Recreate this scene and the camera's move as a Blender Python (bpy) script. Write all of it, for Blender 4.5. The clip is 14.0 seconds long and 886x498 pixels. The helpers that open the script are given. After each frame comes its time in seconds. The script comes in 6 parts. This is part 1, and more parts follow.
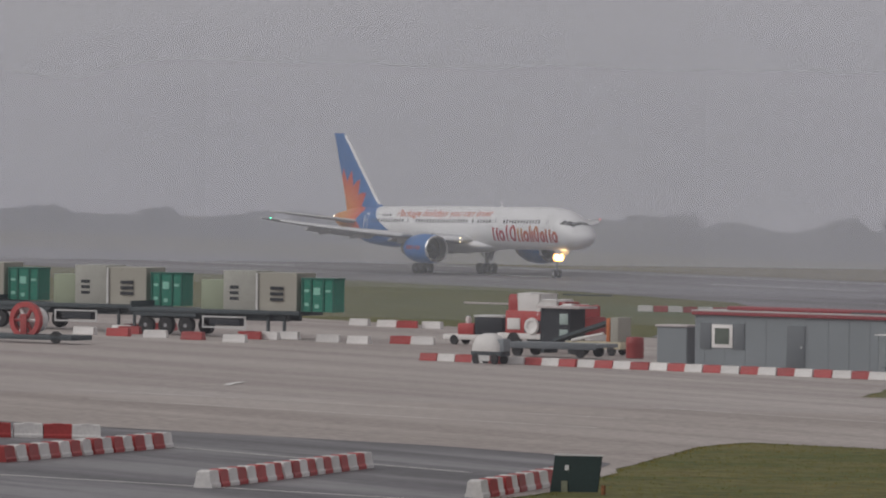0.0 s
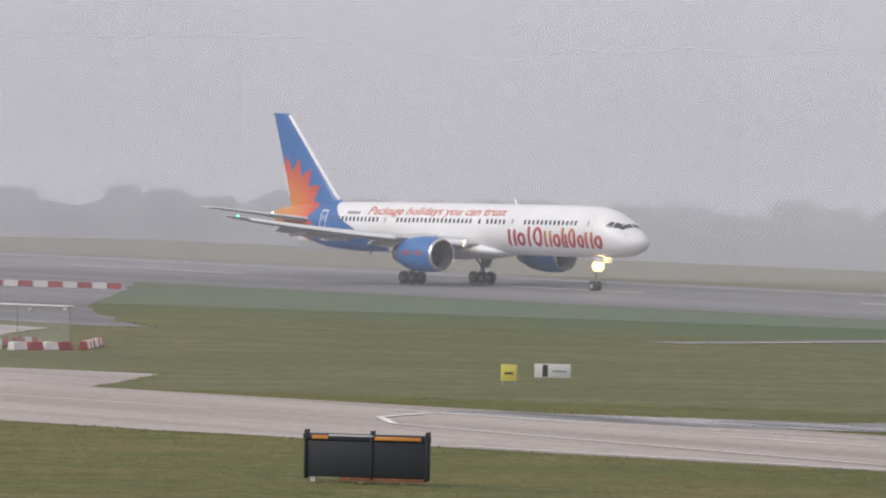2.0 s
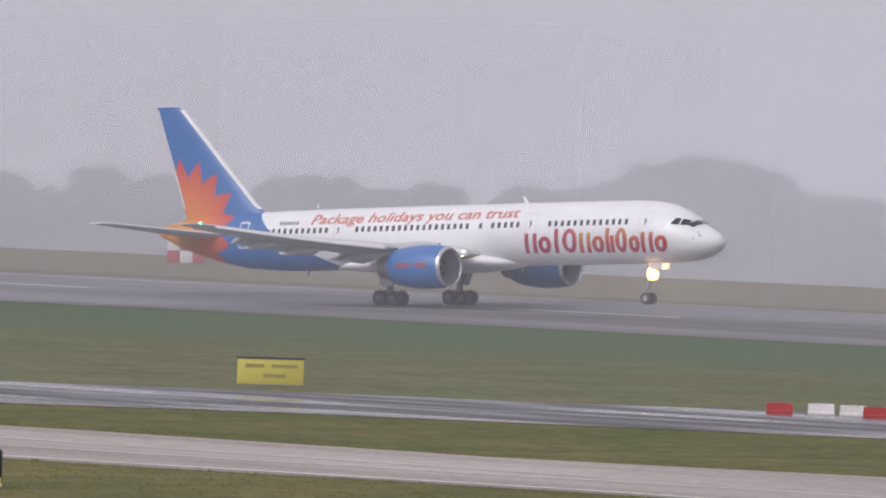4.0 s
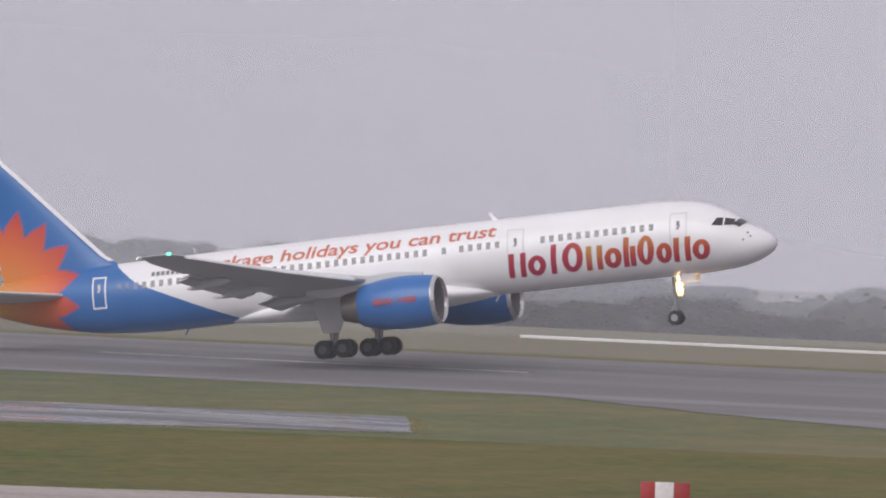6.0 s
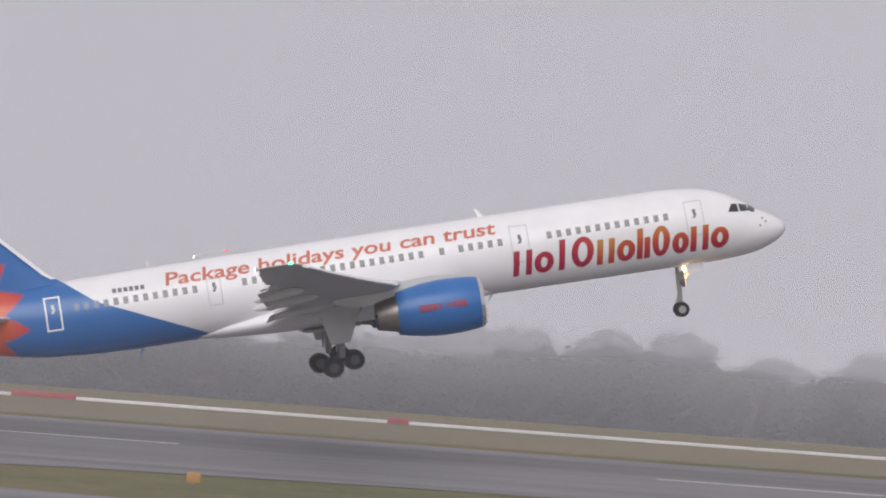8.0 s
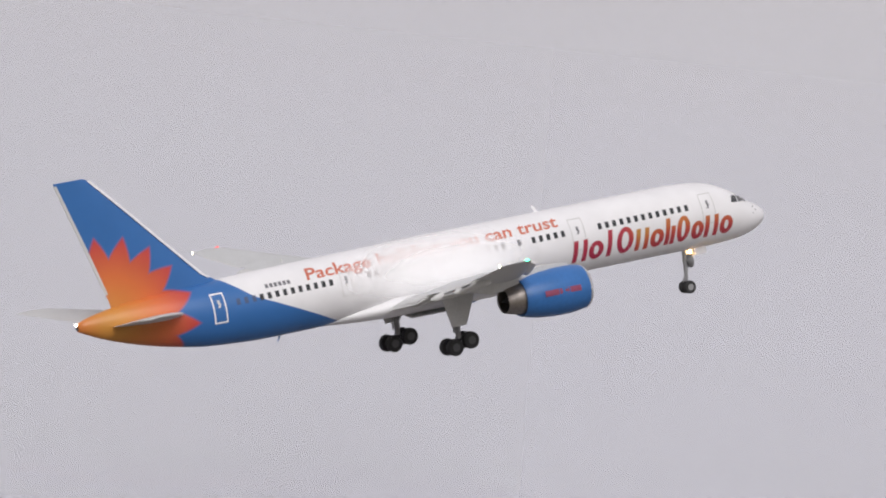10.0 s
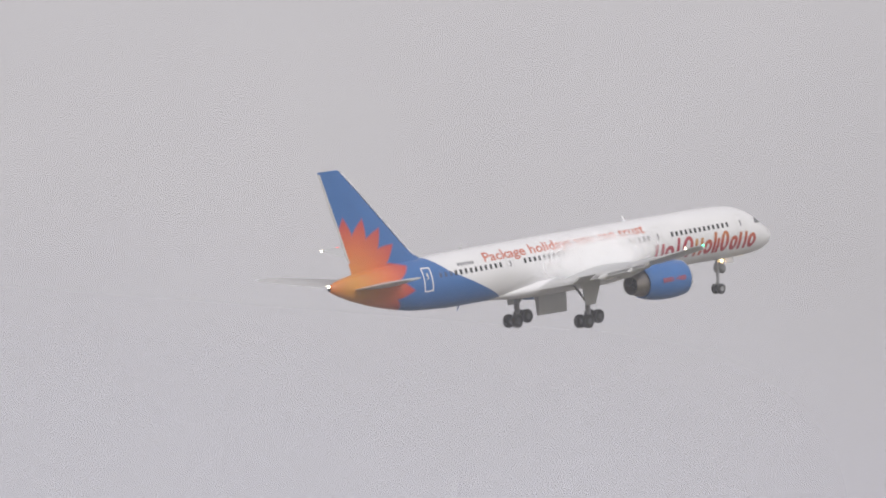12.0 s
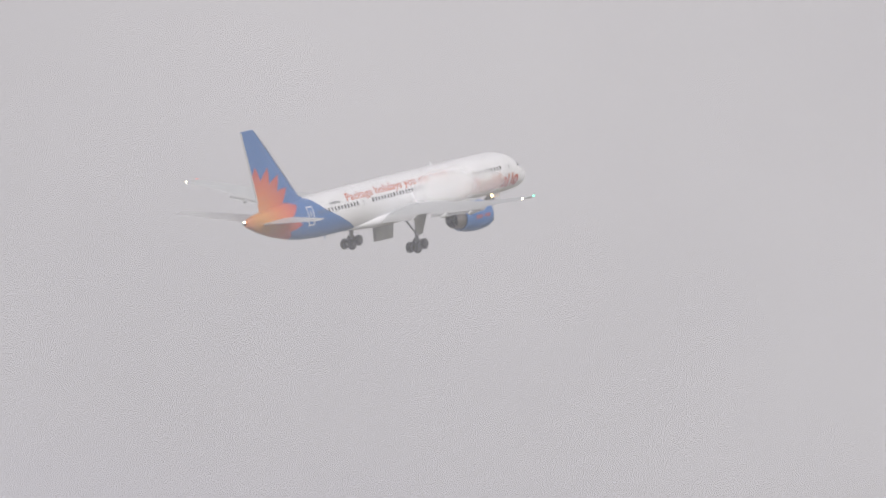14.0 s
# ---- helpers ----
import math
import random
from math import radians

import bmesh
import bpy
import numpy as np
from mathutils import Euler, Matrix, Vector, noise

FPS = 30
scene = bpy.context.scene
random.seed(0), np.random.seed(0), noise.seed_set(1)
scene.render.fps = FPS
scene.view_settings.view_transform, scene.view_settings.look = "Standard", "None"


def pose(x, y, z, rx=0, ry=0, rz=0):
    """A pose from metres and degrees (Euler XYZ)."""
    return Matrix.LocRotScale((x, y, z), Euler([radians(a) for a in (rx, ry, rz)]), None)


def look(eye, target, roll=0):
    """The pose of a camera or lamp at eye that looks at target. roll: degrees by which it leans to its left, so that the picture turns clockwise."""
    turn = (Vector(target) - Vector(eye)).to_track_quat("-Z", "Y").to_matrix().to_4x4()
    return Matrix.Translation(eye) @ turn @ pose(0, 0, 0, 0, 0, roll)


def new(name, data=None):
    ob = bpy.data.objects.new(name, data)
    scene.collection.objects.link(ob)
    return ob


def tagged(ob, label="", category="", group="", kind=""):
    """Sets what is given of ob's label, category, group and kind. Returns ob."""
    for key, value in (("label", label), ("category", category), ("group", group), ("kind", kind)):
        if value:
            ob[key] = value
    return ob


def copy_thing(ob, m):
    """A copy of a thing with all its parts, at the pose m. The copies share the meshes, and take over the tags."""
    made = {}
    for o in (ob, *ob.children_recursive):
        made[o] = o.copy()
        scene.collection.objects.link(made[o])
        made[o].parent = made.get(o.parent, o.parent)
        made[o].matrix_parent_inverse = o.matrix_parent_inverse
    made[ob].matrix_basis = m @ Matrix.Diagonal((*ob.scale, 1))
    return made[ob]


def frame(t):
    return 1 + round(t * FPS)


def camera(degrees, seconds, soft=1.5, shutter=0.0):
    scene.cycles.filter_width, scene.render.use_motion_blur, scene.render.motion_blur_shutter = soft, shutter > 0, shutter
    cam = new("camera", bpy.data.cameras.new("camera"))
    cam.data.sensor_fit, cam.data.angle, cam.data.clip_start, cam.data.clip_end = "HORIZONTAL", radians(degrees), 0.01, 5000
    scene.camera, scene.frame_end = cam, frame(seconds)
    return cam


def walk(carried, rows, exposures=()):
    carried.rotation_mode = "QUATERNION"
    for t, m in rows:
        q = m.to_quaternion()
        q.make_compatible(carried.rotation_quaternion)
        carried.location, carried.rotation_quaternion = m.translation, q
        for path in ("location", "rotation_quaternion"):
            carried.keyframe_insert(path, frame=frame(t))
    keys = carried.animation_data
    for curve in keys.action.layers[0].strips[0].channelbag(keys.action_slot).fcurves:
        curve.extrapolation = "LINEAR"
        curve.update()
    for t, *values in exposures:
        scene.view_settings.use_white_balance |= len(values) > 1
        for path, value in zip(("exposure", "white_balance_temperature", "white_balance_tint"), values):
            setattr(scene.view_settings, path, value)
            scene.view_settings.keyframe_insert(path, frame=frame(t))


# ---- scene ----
cam = camera(7.09, 14.0, soft=2.0, shutter=0.0)
EYE = (0.0, 0.0, 13.75)      # viewing terrace above the apron
RUNWAY_Y = 367.8             # runway centreline, parallel to x

# seconds; aircraft x, height, nose-up pitch; camera azimuth, elevation, lean (degrees)
PATH = [
    (0.0, -587.7, 0.00, 0.00, -58.089, -0.940, 0.71),
    (0.5, -552.2, 0.00, 0.00, -56.521, -1.016, 0.85),
    (1.0, -516.1, 0.00, 0.00, -54.653, -1.037, 1.03),
    (1.5, -479.6, 0.00, 0.00, -52.941, -1.038, 0.98),
    (2.0, -442.7, 0.00, 0.00, -50.365, -1.089, 1.15),
    (2.5, -405.3, 0.00, 0.00, -47.740, -1.301, 1.17),
    (3.0, -367.4, 0.00, 0.00, -44.997, -1.402, 1.05),
    (3.5, -328.9, 0.00, 1.10, -41.454, -1.435, 1.12),
    (4.0, -289.8, 0.00, 2.49, -38.177, -1.226, 1.56),
    (4.2, -274.1, 0.00, 3.06, -36.629, -1.139, 1.63),
    (4.7, -234.6, 0.00, 4.39, -32.402, -1.173, 1.71),
    (5.2, -194.5, 0.00, 5.64, -27.594, -1.171, 1.90),
    (5.7, -153.8, 0.25, 6.92, -22.264, -1.127, 2.10),
    (6.3, -104.2, 0.90, 8.64, -15.312, -1.049, 2.22),
    (6.5, -87.7, 0.93, 9.40, -13.019, -1.081, 2.64),
    (7.0, -46.1, 1.84, 10.84, -6.311, -1.085, 3.45),
    (7.5, -4.1, 3.07, 11.58, 0.134, -0.924, 3.64),
    (8.0, 38.3, 4.82, 12.37, 6.611, -0.406, 4.48),
    (8.5, 80.9, 7.14, 13.56, 12.399, -0.165, 5.55),
    (9.0, 123.8, 10.08, 14.20, 18.777, 0.450, 5.12),
    (9.2, 141.1, 11.39, 14.32, 21.073, 0.594, 5.05),
    (9.7, 184.0, 14.80, 14.35, 26.607, 0.998, 4.75),
    (10.2, 226.8, 18.84, 13.60, 31.569, 1.360, 4.09),
    (10.7, 269.6, 23.33, 12.46, 36.028, 1.714, 3.40),
    (11.3, 321.2, 29.05, 11.10, 40.839, 2.186, 2.99),
    (11.5, 338.4, 30.94, 10.54, 42.232, 2.469, 2.48),
    (12.0, 381.5, 35.82, 9.74, 45.090, 2.928, 1.96),
    (12.5, 425.0, 40.95, 9.84, 48.442, 3.203, 1.90),
    (13.0, 468.7, 46.31, 10.67, 52.102, 3.547, 2.50),
    (13.5, 512.8, 51.93, 11.70, 54.773, 3.641, 2.71),
    (14.0, 557.2, 57.78, 12.88, 57.011, 3.777, 4.12),
]


def aim(azimuth, elevation, lean):
    a, e = radians(azimuth), radians(elevation)
    way = Vector((math.sin(a) * math.cos(e), math.cos(a) * math.cos(e), math.sin(e)))
    return look(EYE, Vector(EYE) + 100 * way, lean)


walk(cam, [(r[0], aim(r[4], r[5], r[6])) for r in PATH],
     exposures=[(0.0, -0.43, 6500, 9), (0.2, -0.11, 6500, 8), (0.4, 0.22, 6500, 8.5), (1.0, 0.3, 6490, 9), (2.5, 0.27, 6460, 11), (3.5, 0.2, 6360, 13.5), (4.0, 0.17, 6290, 15), (7.5, 0.0, 6420, 13), (9.2, 0.1, 6470, 12), (12.0, 0.08, 6500, 10), (13.0, 0.15, 6500, 11), (14.0, 0.16, 6500, 10)])

# ---- light: thick overcast with mist ----
world = bpy.data.worlds.new("overcast")
scene.world = world
world.use_nodes = True
wn, wl = world.node_tree.nodes, world.node_tree.links
wn.clear()
sky = wn.new("ShaderNodeTexSky")
sky.sky_type, sky.sun_disc = "NISHITA", False
sky.sun_elevation, sky.sun_rotation = radians(32), radians(200)
sky.dust_density, sky.air_density = 6.0, 2.0
grey = wn.new("ShaderNodeHueSaturation")
grey.inputs["Saturation"].default_value = 0.1
wl.new(sky.outputs[0], grey.inputs["Color"])
dim = wn.new("ShaderNodeMix")
dim.data_type = "RGBA"
dim.blend_type = "MULTIPLY"
dim.inputs[0].default_value = 1.0
wl.new(grey.outputs[0], dim.inputs[6])
dim.inputs[7].default_value = (0.10, 0.10, 0.10, 1)
# cloud sheet: an even grey with a faint large mottle
coord = wn.new("ShaderNodeTexCoord")
mottle = wn.new("ShaderNodeTexNoise")
mottle.inputs["Scale"].default_value, mottle.inputs["Detail"].default_value = 9.0, 4.0
wl.new(coord.outputs["Generated"], mottle.inputs["Vector"])
ramp = wn.new("ShaderNodeValToRGB")
ramp.color_ramp.elements[0].position, ramp.color_ramp.elements[0].color = 0.3, (0.505, 0.482, 0.498, 1)
ramp.color_ramp.elements[1].position, ramp.color_ramp.elements[1].color = 0.7, (0.575, 0.55, 0.566, 1)
wl.new(mottle.outputs["Fac"], ramp.inputs[0])
cloud = wn.new("ShaderNodeMix")
cloud.data_type = "RGBA"
cloud.inputs[0].default_value = 0.9
wl.new(dim.outputs[2], cloud.inputs[6])
wl.new(ramp.outputs[0], cloud.inputs[7])
back = wn.new("ShaderNodeBackground")
back.inputs["Strength"].default_value = 1.0
wl.new(cloud.outputs[2], back.inputs["Color"])
wl.new(back.outputs[0], wn.new("ShaderNodeOutputWorld").inputs["Surface"])
sun = new("sun", bpy.data.lights.new("sun", "SUN"))
sun.data.energy, sun.data.angle, sun.data.color = 1.5, radians(40), (1.0, 0.98, 0.95)
sun.matrix_world = look((-120, -160, 260), (0, 200, 0))


# ---- materials ----
def mat(name, color, rough=0.6, metal=0.0, vary=0.25, scale=1.0, fine=12.0, bump=0.15, random_tint=0.0, spec=0.5):
    """A painted, mineral or metal surface with two scales of variation."""
    m = bpy.data.materials.new(name)
    m.use_nodes = True
    n, l = m.node_tree.nodes, m.node_tree.links
    b = n["Principled BSDF"]
    b.inputs["Metallic"].default_value = metal
    b.inputs["Specular IOR Level"].default_value = spec
    tc = n.new("ShaderNodeTexCoord")
    big, small = n.new("ShaderNodeTexNoise"), n.new("ShaderNodeTexNoise")
    big.inputs["Scale"].default_value, big.inputs["Detail"].default_value = scale, 5
    small.inputs["Scale"].default_value, small.inputs["Detail"].default_value = fine, 3
    for q in (big, small):
        l.new(tc.outputs["Object"], q.inputs["Vector"])
    add = n.new("ShaderNodeMath")
    add.operation = "ADD"
    l.new(big.outputs["Fac"], add.inputs[0])
    l.new(small.outputs["Fac"], add.inputs[1])
    mr = n.new("ShaderNodeMapRange")
    mr.inputs["From Min"].default_value, mr.inputs["From Max"].default_value = 0.6, 1.4
    mr.inputs["To Min"].default_value, mr.inputs["To Max"].default_value = 1 - vary, 1 + vary
    l.new(add.outputs[0], mr.inputs["Value"])
    mul = n.new("ShaderNodeMix")
    mul.data_type, mul.blend_type = "RGBA", "MULTIPLY"
    mul.inputs[0].default_value = 1.0
    mul.inputs[6].default_value = (*color, 1)
    l.new(mr.outputs[0], mul.inputs[7])
    out = mul.outputs[2]
    if random_tint:
        oi = n.new("ShaderNodeObjectInfo")
        hs = n.new("ShaderNodeHueSaturation")
        r2 = n.new("ShaderNodeMapRange")
        r2.inputs["To Min"].default_value, r2.inputs["To Max"].default_value = 1 - random_tint, 1 + random_tint
        l.new(oi.outputs["Random"], r2.inputs["Value"])
        l.new(r2.outputs[0], hs.inputs["Value"])
        l.new(out, hs.inputs["Color"])
        out = hs.outputs[0]
    l.new(out, b.inputs["Base Color"])
    rr = n.new("ShaderNodeMapRange")
    rr.inputs["To Min"].default_value, rr.inputs["To Max"].default_value = max(0.02, rough - 0.12), min(1, rough + 0.12)
    l.new(big.outputs["Fac"], rr.inputs["Value"])
    l.new(rr.outputs[0], b.inputs["Roughness"])
    if bump:
        bp = n.new("ShaderNodeBump")
        bp.inputs["Strength"].default_value, bp.inputs["Distance"].default_value = bump, 0.02
        l.new(small.outputs["Fac"], bp.inputs["Height"])
        l.new(bp.outputs[0], b.inputs["Normal"])
    return m


def glow(name, color, strength):
    m = bpy.data.materials.new(name)
    m.use_nodes = True
    b = m.node_tree.nodes["Principled BSDF"]
    b.inputs["Base Color"].default_value = (*color, 1)
    b.inputs["Emission Color"].default_value = (*color, 1)
    b.inputs["Emission Strength"].default_value = strength
    return m


def glass(name, color=(0.035, 0.037, 0.042), rough=0.08):
    m = bpy.data.materials.new(name)
    m.use_nodes = True
    b = m.node_tree.nodes["Principled BSDF"]
    b.inputs["Base Color"].default_value = (*color, 1)
    b.inputs["Roughness"].default_value = rough
    b.inputs["Coat Weight"].default_value = 0.6
    return m


def ground_mat(name, a, b_, c, streak=(0.02, 0.3), rough=0.9, bump=0.4, fine=3.0, wet=0.0, grain=0.6):
    """Ground seen at a low angle: broad patches a/b and streaks c along the runway."""
    m = bpy.data.materials.new(name)
    m.use_nodes = True
    n, l = m.node_tree.nodes, m.node_tree.links
    bs = n["Principled BSDF"]
    tc = n.new("ShaderNodeTexCoord")
    mp = n.new("ShaderNodeMapping")
    mp.inputs["Scale"].default_value = (streak[0], streak[1], 1)
    l.new(tc.outputs["Object"], mp.inputs["Vector"])
    st, bg, fn = (n.new("ShaderNodeTexNoise") for _ in range(3))
    st.inputs["Scale"].default_value, st.inputs["Detail"].default_value = 1.0, 6
    bg.inputs["Scale"].default_value, bg.inputs["Detail"].default_value = 0.05, 5
    fn.inputs["Scale"].default_value, fn.inputs["Detail"].default_value = fine, 4
    l.new(mp.outputs[0], st.inputs["Vector"])
    l.new(tc.outputs["Object"], bg.inputs["Vector"])
    l.new(tc.outputs["Object"], fn.inputs["Vector"])
    m1, m2, m3 = (n.new("ShaderNodeMix") for _ in range(3))
    for q in (m1, m2, m3):
        q.data_type = "RGBA"
    r1, r2 = n.new("ShaderNodeMapRange"), n.new("ShaderNodeMapRange")
    for r in (r1, r2):
        r.inputs["From Min"].default_value, r.inputs["From Max"].default_value = 0.35, 0.65
    l.new(bg.outputs["Fac"], r1.inputs["Value"])
    l.new(st.outputs["Fac"], r2.inputs["Value"])
    m1.inputs[6].default_value, m1.inputs[7].default_value = (*a, 1), (*b_, 1)
    l.new(r1.outputs[0], m1.inputs[0])
    m2.inputs[7].default_value = (*c, 1)
    l.new(m1.outputs[2], m2.inputs[6])
    l.new(r2.outputs[0], m2.inputs[0])
    m3.blend_type = "MULTIPLY"
    m3.inputs[0].default_value = grain
    l.new(m2.outputs[2], m3.inputs[6])
    r3 = n.new("ShaderNodeMapRange")
    r3.inputs["From Min"].default_value, r3.inputs["From Max"].default_value = 0.3, 0.7
    r3.inputs["To Min"].default_value, r3.inputs["To Max"].default_value = 0.55, 1.4
    l.new(fn.outputs["Fac"], r3.inputs["Value"])
    l.new(r3.outputs[0], m3.inputs[7])
    l.new(m3.outputs[2], bs.inputs["Base Color"])
    r4 = n.new("ShaderNodeMapRange")
    r4.inputs["From Min"].default_value, r4.inputs["From Max"].default_value = 0.4, 0.6
    r4.inputs["To Min"].default_value, r4.inputs["To Max"].default_value = rough - wet, rough
    l.new(st.outputs["Fac"], r4.inputs["Value"])
    l.new(r4.outputs[0], bs.inputs["Roughness"])
    bs.inputs["Specular IOR Level"].default_value = 0.25 if wet == 0 else 0.5
    bp = n.new("ShaderNodeBump")
    bp.inputs["Strength"].default_value, bp.inputs["Distance"].default_value = bump, 0.05
    l.new(fn.outputs["Fac"], bp.inputs["Height"])
    l.new(bp.outputs[0], bs.inputs["Normal"])
    return m


GRASS = ground_mat("wet_grass", (0.118, 0.125, 0.042), (0.175, 0.152, 0.062), (0.096, 0.112, 0.04), streak=(0.4, 0.16), rough=0.95, fine=1.6, grain=0.75)


def greener_strip(m):
    """Lusher blue-green grass in a soft-edged band along the runway."""
    n, l = m.node_tree.nodes, m.node_tree.links
    bs = n["Principled BSDF"]
    old = bs.inputs["Base Color"].links[0].from_socket
    tc, sp, ns = n.new("ShaderNodeTexCoord"), n.new("ShaderNodeSeparateXYZ"), n.new("ShaderNodeTexNoise")
    ns.inputs["Scale"].default_value, ns.inputs["Detail"].default_value = 0.05, 5
    l.new(tc.outputs["Object"], sp.inputs[0])
    l.new(tc.outputs["Object"], ns.inputs["Vector"])
    wob = n.new("ShaderNodeMath")
    wob.operation = "MULTIPLY_ADD"
    wob.inputs[1].default_value = 50.0
    l.new(ns.outputs["Fac"], wob.inputs[0])
    l.new(sp.outputs["Y"], wob.inputs[2])
    last = None
    for src, a, b, v0, v1 in ((wob.outputs[0], 275, 325, 0.0, 0.85), (sp.outputs["X"], -470, -400, 0.0, 1.0), (sp.outputs["X"], -170, -110, 1.0, 0.0), (sp.outputs["Y"], 330, 345, 1.0, 0.3)):
        q = n.new("ShaderNodeMapRange")
        q.interpolation_type = "SMOOTHSTEP"
        for key, v in (("From Min", a), ("From Max", b), ("To Min", v0), ("To Max", v1)):
            q.inputs[key].default_value = v
        l.new(src, q.inputs["Value"])
        if last is None:
            last = q.outputs[0]
        else:
            mu = n.new("ShaderNodeMath")
            mu.operation = "MULTIPLY"
            l.new(last, mu.inputs[0])
            l.new(q.outputs[0], mu.inputs[1])
            last = mu.outputs[0]
    mx = n.new("ShaderNodeMix")
    mx.data_type = "RGBA"
    mx.inputs[7].default_value = (0.085, 0.128, 0.07, 1)
    l.new(last, mx.inputs[0])
    l.new(old, mx.inputs[6])
    # straw-brown, longer grass on the far side of the runway
    far = n.new("ShaderNodeMapRange")
    far.inputs["From Min"].default_value, far.inputs["From Max"].default_value, far.inputs["To Max"].default_value = 380, 400, 0.6
    l.new(sp.outputs["Y"], far.inputs["Value"])
    straw = n.new("ShaderNodeMix")
    straw.data_type = "RGBA"
    straw.inputs[7].default_value = (0.165, 0.128, 0.072, 1)
    l.new(far.outputs[0], straw.inputs[0])
    l.new(mx.outputs[2], straw.inputs[6])
    # browner, worn grass towards the middle of the airfield
    east = n.new("ShaderNodeMapRange")
    east.inputs["From Min"].default_value, east.inputs["From Max"].default_value, east.inputs["To Max"].default_value = -130, -85, 0.5
    l.new(sp.outputs["X"], east.inputs["Value"])
    patchy = n.new("ShaderNodeMath")
    patchy.operation = "MULTIPLY"
    l.new(east.outputs[0], patchy.inputs[0])
    blot = n.new("ShaderNodeMapRange")
    blot.inputs["From Min"].default_value, blot.inputs["From Max"].default_value = 0.35, 0.6
    l.new(ns.outputs["Fac"], blot.inputs["Value"])
    l.new(blot.outputs[0], patchy.inputs[1])
    worn = n.new("ShaderNodeMix")
    worn.data_type = "RGBA"
    worn.inputs[7].default_value = (0.185, 0.14, 0.058, 1)
    l.new(patchy.outputs[0], worn.inputs[0])
    l.new(straw.outputs[2], worn.inputs[6])
    l.new(worn.outputs[2], bs.inputs["Base Color"])


greener_strip(GRASS)
CONCRETE = ground_mat("apron_concrete", (0.39, 0.342, 0.318), (0.46, 0.412, 0.386), (0.32, 0.278, 0.26), streak=(0.012, 0.22), rough=0.75, bump=0.1, wet=0.2)
ASPHALT = ground_mat("apron_asphalt", (0.145, 0.14, 0.152), (0.19, 0.185, 0.2), (0.11, 0.107, 0.118), streak=(0.03, 0.25), rough=0.7, bump=0.2, wet=0.3)
RUNWAY = ground_mat("runway_asphalt", (0.168, 0.16, 0.17), (0.2, 0.196, 0.212), (0.138, 0.13, 0.138), streak=(0.006, 0.09), rough=0.75, bump=0.15, wet=0.18, grain=0.35)
WET_ASPHALT = ground_mat("wet_taxiway_asphalt", (0.12, 0.12, 0.135), (0.21, 0.21, 0.225), (0.085, 0.085, 0.095), streak=(0.06, 0.3), rough=0.62, bump=0.15, wet=0.5, grain=0.7)
MARKING = mat("worn_marking_paint", (0.78, 0.77, 0.75), 0.7, vary=0.25, scale=0.4, fine=4)
WHITE = mat("aircraft_white_paint", (0.84, 0.835, 0.86), 0.32, vary=0.04, scale=0.5, fine=6, bump=0.02)
BLUE = mat("blue_paint", (0.035, 0.15, 0.42), 0.35, vary=0.12, scale=0.6, fine=5, bump=0.02)
GREY = mat("wing_grey", (0.54, 0.55, 0.56), 0.4, vary=0.12, scale=0.8, fine=8, bump=0.04)
LIGHT_GREY = mat("light_grey_paint", (0.6, 0.6, 0.6), 0.4, vary=0.1, fine=8, bump=0.03)
METAL = mat("bare_metal", (0.72, 0.72, 0.73), 0.25, 0.9, vary=0.08, fine=10, bump=0.02)
HOT_METAL = mat("heat_stained_metal", (0.3, 0.27, 0.25), 0.4, 0.85, vary=0.25, fine=6, bump=0.05)
RUBBER = mat("tyre_rubber", (0.03, 0.03, 0.032), 0.85, vary=0.2, fine=20)
STRUT = mat("gear_strut_paint", (0.28, 0.28, 0.29), 0.45, vary=0.15, fine=10, bump=0.05)
HUB_DARK = mat("dark_wheel_hub", (0.07, 0.07, 0.075), 0.55, vary=0.2, fine=12)
DARK = mat("dark_interior", (0.02, 0.02, 0.022), 0.8, vary=0.2)
GLASS = glass("window_glass")
SLOGAN = mat("coral_vinyl", (0.58, 0.17, 0.11), 0.4, vary=0.1, scale=0.7, bump=0.0)
BAR_GREY = mat("grey_vinyl", (0.16, 0.16, 0.18), 0.5, vary=0.1, bump=0.0)
LAMP = glow("landing_light_glass", (1.0, 0.70, 0.30), 32.0)
# orange glare of the landing lights, put into a glowing ring
LAMP_GLARE = glow("lamp_glare_ring", (1.0, 0.5, 0.14), 5.0)
LAMP_SMALL = glow("taxi_light_glass", (1.0, 0.78, 0.42), 9.0)
NAV_GREEN = glow("green_nav_light", (0.1, 1.0, 0.55), 4.0)
STROBE = glow("white_tip_light", (1.0, 0.9, 0.68), 7.0)
RED_PLASTIC = mat("red_barrier_plastic", (0.38, 0.05, 0.05), 0.5, vary=0.2, scale=2, random_tint=0.2)
WHITE_PLASTIC = mat("white_barrier_plastic", (0.72, 0.70, 0.69), 0.5, vary=0.15, scale=2, random_tint=0.12)
CABIN_GREY = mat("cabin_grey_steel", (0.21, 0.235, 0.255), 0.55, vary=0.12, scale=0.6, fine=6)
CABIN_DARK = mat("cabin_dark_grey", (0.12, 0.135, 0.15), 0.55, vary=0.12, scale=0.6, fine=6)
ROOF_RED = mat("roof_red_steel", (0.26, 0.04, 0.05), 0.5, vary=0.2, scale=0.7)
ROOF_PALE = mat("roof_pale_trim", (0.5, 0.45, 0.45), 0.5, vary=0.15)
CREAM = mat("cream_board", (0.37, 0.355, 0.31), 0.7, vary=0.12, scale=0.8)
